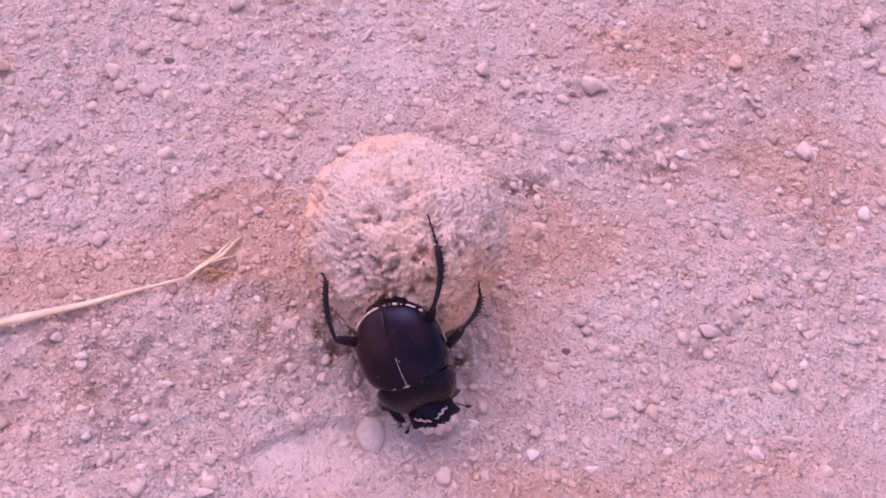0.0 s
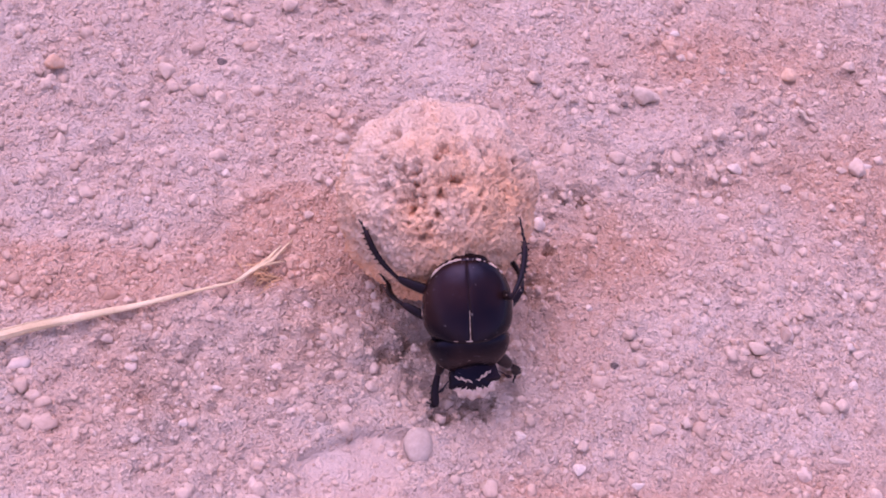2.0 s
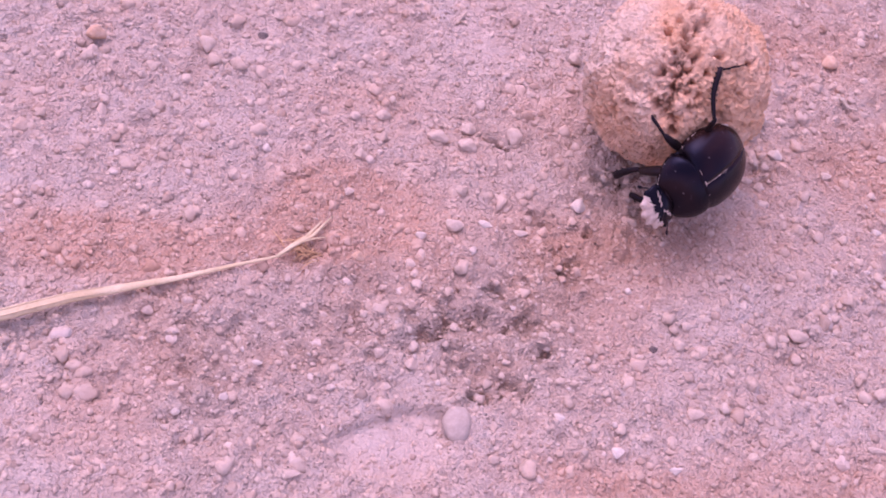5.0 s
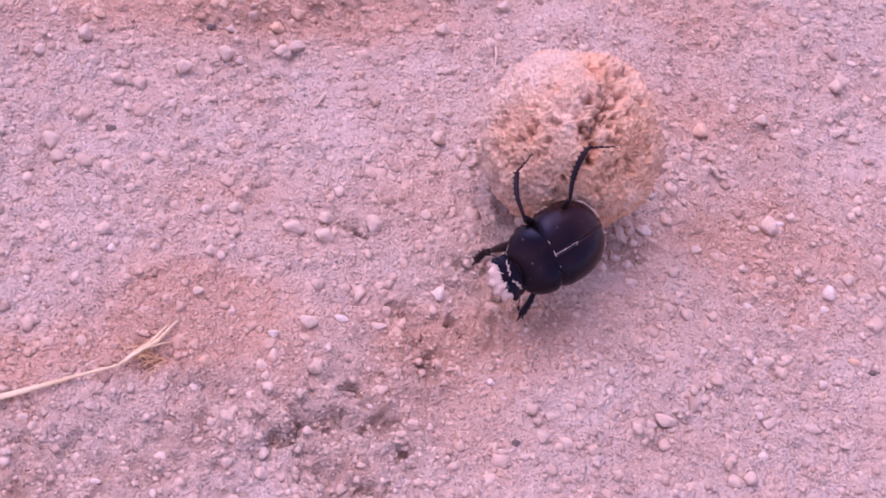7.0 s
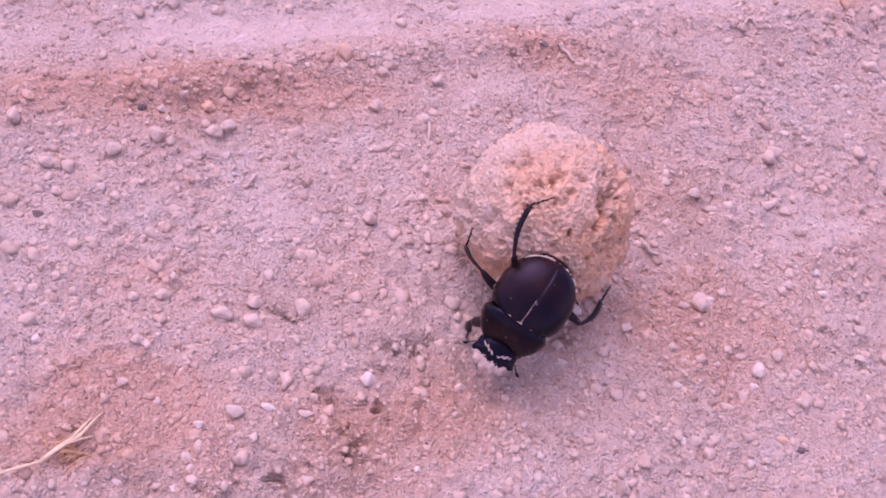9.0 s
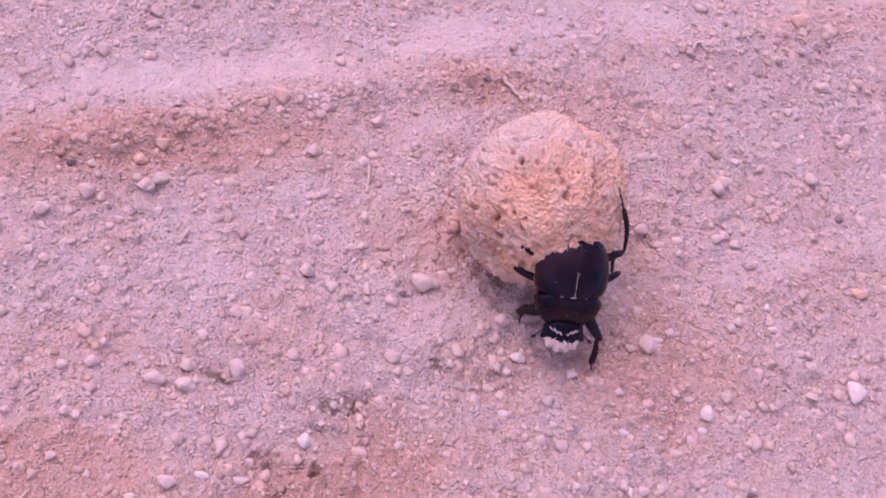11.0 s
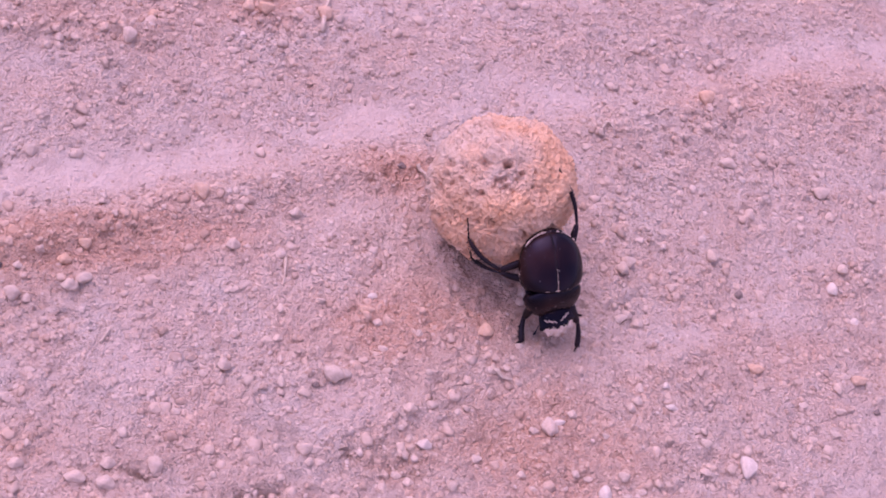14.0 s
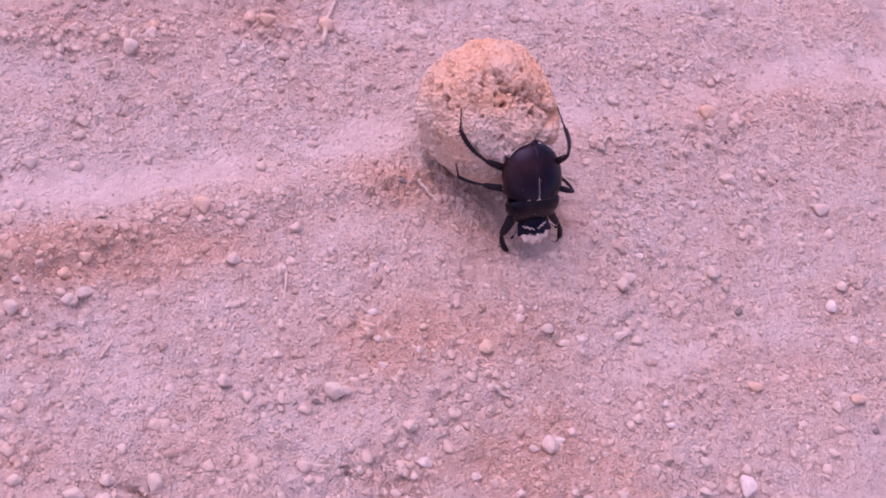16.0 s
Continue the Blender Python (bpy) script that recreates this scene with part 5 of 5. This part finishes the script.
    walk_leg(HL_LEG, [
        (0, -10.1, -11.4, 3.7, -13.8, -21.4, -0.2, -13.6, -26.9, -2.1),
        (0.5, -10.5, -10.0, 4.4, -13.1, -18.9, -2.1, -11.2, -24.1, -3.4),
        (1, -10.7, -12.0, 2.4, -13.9, -21.2, -3.3, -11.9, -26.3, -5.3),
        (1.5, -10.3, -10.8, 4.1, -11.0, -20.8, -1.1, -8.9, -26.2, -1.7),
        (2, -8.2, -7.0, 6.5, -11.4, -16.5, 1.4, -11.1, -20.4, -2.9),
        (2.5, -8.7, -8.9, 6.0, -11.7, -18.7, 1.2, -11.9, -22.8, -2.9),
        (3, -13.2, -9.9, -3.0, -14.3, -20.8, -0.1, -13.8, -26.5, -1.0),
        (5.5, -5.5, -13.8, -5.9, -7.3, -10.0, -16.4, -6.9, -15.4, -18.4),
        (6, -5.8, -13.6, -6.2, -3.1, -12.5, -17.1, -5.9, -17.3, -18.7),
        (6.5, -6.0, -13.5, -6.3, -1.8, -12.9, -16.7, -5.1, -17.0, -19.0),
        (7, -6.4, -13.5, -6.2, -0.7, -13.9, -16.0, -4.2, -17.0, -19.3),
        (7.5, -6.5, -13.7, -5.9, -3.6, -10.6, -16.4, -5.6, -15.2, -19.4),
        (8, -9.3, -7.3, 6.1, -7.3, -15.1, -1.9, -4.3, -18.2, 2.0),
        (8.5, -13.6, -4.0, -0.6, -10.9, -4.9, -11.5, -11.6, -9.4, -15.1),
        (9, -12.9, -5.0, -5.4, -15.4, -11.7, -14.1, -16.0, -15.7, -18.3),
        (9.5, -13.8, -4.5, -1.7, -12.9, -14.8, 2.9, -12.7, -19.4, -0.6),
        (10, -13.6, -8.0, -3.4, -12.7, -17.9, 2.0, -11.3, -22.8, -0.6),
        (12.5, -13.1, -9.5, -3.8, -7.8, -19.3, -1.8, -5.1, -21.0, 3.0),
        (13, -12.9, -7.4, -5.7, -8.6, -17.5, -3.1, -6.1, -20.5, 1.2),
        (13.5, -8.9, -12.8, 3.1, -7.8, -22.8, -2.1, -5.5, -25.8, 2.3),
        (14, -8.4, -14.4, -0.1, -6.7, -25.5, -1.0, -4.4, -30.8, -1.3),
        (14.5, -7.4, -13.8, 2.4, -4.7, -24.6, 4.7, -2.8, -29.9, 5.8),
        (15, -7.0, -14.8, -0.8, -3.2, -25.4, -2.3, -1.9, -30.3, -5.0),
        (15.5, -12.6, -10.3, -4.1, -7.2, -19.6, -0.6, -6.7, -24.3, -4.0),
        (16, -8.9, -9.7, 5.6, -12.2, -16.2, -3.1, -10.9, -21.6, -4.6),
    ])
    walk_leg(MR_LEG, [
        (0, 10.2, -1.8, -8.0, 6.9, -10.8, -11.6, 10.0, -7.3, -10.5),
        (0.5, 10.2, -1.8, -8.0, 4.6, -10.3, -8.8, 7.8, -6.8, -8.5),
        (1, 12.3, -5.1, -2.0, 10.8, -7.6, -11.8, 13.7, -8.3, -8.1),
        (1.5, 11.0, -5.4, 1.6, 13.1, -10.3, -7.1, 17.1, -13.0, -6.7),
        (2, 12.6, -4.6, -2.1, 15.0, -6.4, -11.8, 16.6, -9.4, -8.4),
        (2.5, 12.0, -5.3, -0.7, 13.1, -7.5, -10.6, 15.8, -10.7, -8.3),
        (3, 11.8, -5.2, -4.0, 12.3, -9.6, -13.2, 14.1, -11.7, -9.2),
        (5.5, 11.5, 3.6, 0.4, 19.5, 2.5, -5.8, 22.1, -1.1, -3.8),
        (6, 10.9, 3.5, 1.6, 19.4, 1.3, -3.6, 21.8, -2.2, -1.2),
        (6.5, 9.8, 3.7, 2.6, 18.8, 0.7, -1.3, 21.5, -3.3, -0.8),
        (7, 9.9, 3.3, 3.0, 18.5, -1.4, -0.1, 20.4, -5.4, 1.7),
        (7.5, 11.3, 1.9, 2.7, 19.2, -3.8, -0.2, 20.0, -8.3, 1.3),
        (8, 12.0, -2.0, 2.6, 18.6, -8.4, -1.7, 18.7, -11.3, 2.2),
        (8.5, 12.7, -0.4, 1.6, 22.5, -2.4, -0.2, 22.2, -7.1, 0.9),
        (9, 12.9, -2.6, 0.6, 18.1, -4.6, -8.0, 19.4, -8.8, -6.1),
        (9.5, 11.2, -5.3, -4.9, 13.6, -8.7, -14.3, 14.0, -12.7, -11.6),
        (10, 12.1, -3.5, -5.4, 13.8, -5.6, -15.2, 15.0, -9.2, -12.3),
        (12.5, 12.4, -3.4, 1.3, 13.2, -6.3, -8.4, 16.0, -9.9, -7.0),
        (13, 12.9, -4.0, -1.2, 17.3, -7.2, -9.7, 18.0, -10.9, -6.7),
        (13.5, 12.9, -3.6, -3.2, 18.2, -7.2, -11.1, 18.5, -10.0, -7.2),
        (14, 12.8, -3.4, -3.9, 17.9, -7.1, -11.9, 19.4, -10.0, -8.4),
        (14.5, 12.6, -3.1, -4.6, 14.7, -9.3, -12.4, 17.8, -12.7, -11.2),
        (15, 12.3, -3.9, -4.6, 18.2, -10.9, -0.1, 18.1, -12.9, -4.4),
        (15.5, 13.4, -1.3, -2.9, 17.9, -3.7, -11.8, 20.0, -7.5, -9.6),
        (16, 13.2, -2.7, -3.2, 17.2, -4.0, -12.4, 18.5, -8.1, -10.1),
    ])
    walk_leg(ML_LEG, [
        (0, -12.6, -4.4, -0.8, -15.4, -6.7, -10.4, -16.8, -10.3, -7.5),
        (0.5, -11.4, -6.0, -0.1, -13.1, -9.4, -9.5, -13.7, -11.9, -5.5),
        (1, -11.1, -6.5, -1.7, -11.8, -8.9, -11.6, -13.1, -13.2, -9.8),
        (1.5, -10.2, -6.9, 0.3, -11.8, -11.5, -8.7, -14.3, -15.7, -9.1),
        (2, -11.3, -6.1, -3.1, -9.5, -10.5, -12.1, -13.1, -12.3, -9.5),
        (2.5, -10.2, -1.8, -8.0, -6.3, -10.4, -12.0, -9.5, -7.0, -11.0),
        (3, -10.2, -1.8, -8.0, -5.8, -10.0, -12.2, -8.8, -6.3, -11.9),
        (5.5, -7.2, -6.9, -6.3, -4.6, -16.1, -9.9, -9.0, -18.0, -10.2),
        (6, -7.8, -6.5, -6.6, -5.1, -15.7, -10.0, -6.8, -19.8, -11.9),
        (6.5, -8.0, -6.3, -6.7, -5.4, -15.5, -10.1, -7.2, -19.6, -12.0),
        (7, -8.6, -6.0, -6.8, -6.0, -15.3, -10.0, -8.0, -19.3, -11.8),
        (7.5, -8.4, -6.1, -6.7, -5.8, -15.5, -9.9, -9.3, -18.4, -11.2),
        (8, -10.2, -1.8, -8.0, -6.4, -10.4, -12.0, -10.5, -7.9, -11.5),
        (8.5, -10.2, -1.8, -8.0, -6.4, -10.4, -12.0, -10.5, -7.9, -11.5),
        (9, -10.2, -1.8, -8.0, -6.9, -10.7, -11.8, -10.8, -8.1, -11.0),
        (9.5, -12.3, -4.9, -2.9, -14.0, -3.8, -12.9, -14.6, -6.0, -8.7),
        (10, -11.5, -5.5, 0.5, -14.2, -8.5, -8.9, -16.2, -12.6, -7.4),
        (12.5, -10.2, -1.8, -8.0, -5.9, -10.1, -12.1, -10.2, -8.6, -13.4),
        (13, -10.2, -1.8, -8.0, -7.1, -10.8, -11.7, -10.5, -7.6, -10.7),
        (13.5, -10.2, -1.8, -8.0, -5.9, -10.2, -12.1, -10.3, -8.2, -12.4),
        (14, -10.2, -1.8, -8.0, -5.9, -10.2, -12.1, -10.3, -8.1, -12.3),
        (14.5, -10.2, -1.8, -8.0, -5.9, -10.1, -12.1, -8.0, -13.0, -15.3),
        (15, -12.0, 1.5, 2.0, -10.5, -2.3, -7.4, -8.6, -6.0, -9.7),
        (15.5, -8.3, 1.5, 4.9, -14.1, 3.6, -3.2, -11.3, 0.5, -5.5),
        (16, -12.0, 1.5, 2.0, -10.5, -2.3, -7.4, -8.5, -6.0, -9.7),
    ])
    walk_leg(FR_LEG, [
        (0, 9.8, 6.5, -7.5, 8.2, 13.3, -8.1, 8.7, 13.1, -6.1),
        (0.5, 9.2, 10.3, -6.2, 6.1, 15.0, -10.2, 6.8, 14.2, -8.6),
        (1, 11.9, 8.3, 1.9, 11.5, 11.7, -4.2, 10.9, 13.6, -4.6),
        (1.5, 11.7, 9.9, -0.4, 9.0, 15.9, -3.0, 10.0, 16.0, -4.7),
        (2, 5.9, 11.3, -6.7, 6.8, 18.2, -5.8, 8.5, 17.1, -5.8),
        (2.5, 10.8, 8.9, -5.6, 9.0, 8.0, -12.3, 9.4, 10.0, -12.4),
        (3, 5.1, 7.2, -9.0, 9.0, 12.1, -5.8, 8.6, 13.3, -7.4),
        (5.5, 4.3, 6.8, -9.1, 2.1, 8.3, -15.6, 1.4, 8.7, -17.4),
        (6, 3.4, 8.8, -8.4, 0.5, 11.6, -14.1, -0.4, 12.3, -15.7),
        (6.5, 4.0, 8.9, -8.4, 1.5, 11.6, -14.4, 0.7, 12.3, -16.1),
        (7, 4.8, 7.8, -8.9, 3.1, 9.6, -15.4, 2.3, 10.1, -17.2),
        (7.5, 4.7, 6.2, -9.2, 2.9, 6.3, -15.9, 2.1, 6.5, -17.7),
        (8, 4.7, 9.1, -8.4, 2.4, 11.5, -14.5, 2.4, 13.5, -15.0),
        (8.5, 4.6, 8.3, -8.7, 2.7, 10.4, -15.1, 2.0, 11.1, -16.9),
        (9, 7.2, 8.6, -8.3, 5.8, 11.6, -14.5, 5.2, 13.4, -15.0),
        (9.5, 8.4, 7.8, -8.1, 6.7, 10.4, -14.4, 6.9, 10.6, -12.4),
        (10, 8.3, 6.5, -8.5, 7.9, 9.0, -15.0, 8.3, 10.9, -14.3),
        (12.5, 9.8, 9.4, -6.3, 6.2, 12.0, -11.7, 7.2, 12.9, -10.3),
        (13, 8.7, 10.6, -6.2, 6.3, 14.5, -11.5, 7.4, 14.8, -9.9),
        (13.5, 7.2, 10.6, -7.0, 6.6, 17.4, -8.6, 7.6, 15.9, -7.9),
        (14, 5.6, 10.4, -7.6, 7.6, 16.8, -5.4, 9.1, 17.2, -6.7),
        (14.5, 8.4, 6.0, -8.2, 7.0, 10.6, -12.6, 7.4, 12.4, -13.2),
        (15, 6.2, 12.4, -5.2, 5.4, 19.0, -7.5, 7.4, 19.0, -7.1),
        (15.5, 8.9, 11.9, -4.2, 7.2, 12.1, -11.0, 7.3, 13.7, -12.3),
        (16, 8.4, 12.5, -3.4, 5.9, 18.4, -6.1, 7.0, 19.8, -5.1),
    ])
    walk_leg(FL_LEG, [
        (0, -4.3, 9.4, -8.2, -1.6, 12.5, -13.8, -0.6, 14.1, -14.6),
        (0.5, -7.4, 8.8, -8.1, -6.7, 12.6, -13.9, -6.1, 14.3, -14.8),
        (1, -7.4, 8.6, -8.2, -7.2, 12.6, -14.0, -7.0, 14.5, -13.5),
        (1.5, -8.7, 10.7, -6.2, -9.2, 14.2, -12.2, -8.7, 16.1, -12.4),
        (2, -8.8, 10.4, -6.3, -10.5, 14.1, -12.1, -9.9, 15.9, -12.4),
        (2.5, -10.2, 11.2, -3.5, -10.7, 16.0, -8.6, -9.9, 17.8, -8.8),
        (3, -8.9, 11.1, -5.6, -3.6, 14.1, -9.1, -4.8, 13.5, -7.6),
        (5.5, -4.9, 5.9, -9.2, -3.4, 6.8, -16.0, -5.4, 7.1, -16.1),
        (6, -4.7, 6.0, -9.2, -3.0, 6.9, -15.9, -5.0, 7.3, -16.1),
        (6.5, -4.5, 6.1, -9.2, -2.6, 7.0, -15.8, -4.5, 7.5, -16.2),
        (7, -7.6, 2.8, -8.2, -11.3, 8.7, -9.3, -12.3, 8.9, -11.0),
        (7.5, -8.2, 2.1, -7.6, -12.5, 7.6, -8.3, -13.7, 8.0, -9.9),
        (8, -7.1, 5.3, -8.9, -8.8, 11.6, -6.5, -9.3, 12.7, -8.1),
        (8.5, -9.2, 8.9, -7.2, -12.9, 10.2, -12.9, -14.2, 11.7, -12.7),
        (9, -6.0, 9.2, -8.1, -3.4, 12.6, -13.6, -2.6, 14.2, -14.4),
        (9.5, -6.6, 9.4, -8.0, -5.2, 13.0, -13.4, -4.2, 14.6, -14.2),
        (10, -8.5, 10.8, -6.2, -9.4, 17.1, -9.1, -9.7, 18.3, -7.5),
        (12.5, -8.9, 12.5, -0.0, -7.6, 18.1, -4.1, -7.6, 19.3, -5.7),
        (13, -11.4, 8.0, -5.3, -13.3, 12.1, -10.7, -13.0, 13.5, -12.1),
        (13.5, -9.7, 9.9, -6.0, -11.6, 15.7, -9.5, -11.2, 17.1, -10.8),
        (14, -7.8, 13.0, -2.4, -7.4, 19.9, -3.4, -7.2, 21.3, -4.8),
        (14.5, -9.6, 10.2, -5.2, -9.4, 14.6, -10.2, -8.8, 16.2, -11.0),
        (15, -9.1, 10.7, -5.8, -12.5, 15.1, -10.0, -12.4, 16.7, -11.3),
        (15.5, -9.3, 11.2, -5.0, -12.0, 16.1, -9.1, -11.3, 17.8, -10.0),
        (16, -9.5, 11.6, -4.1, -11.5, 17.0, -8.1, -10.5, 18.5, -8.7),
    ])


motions()
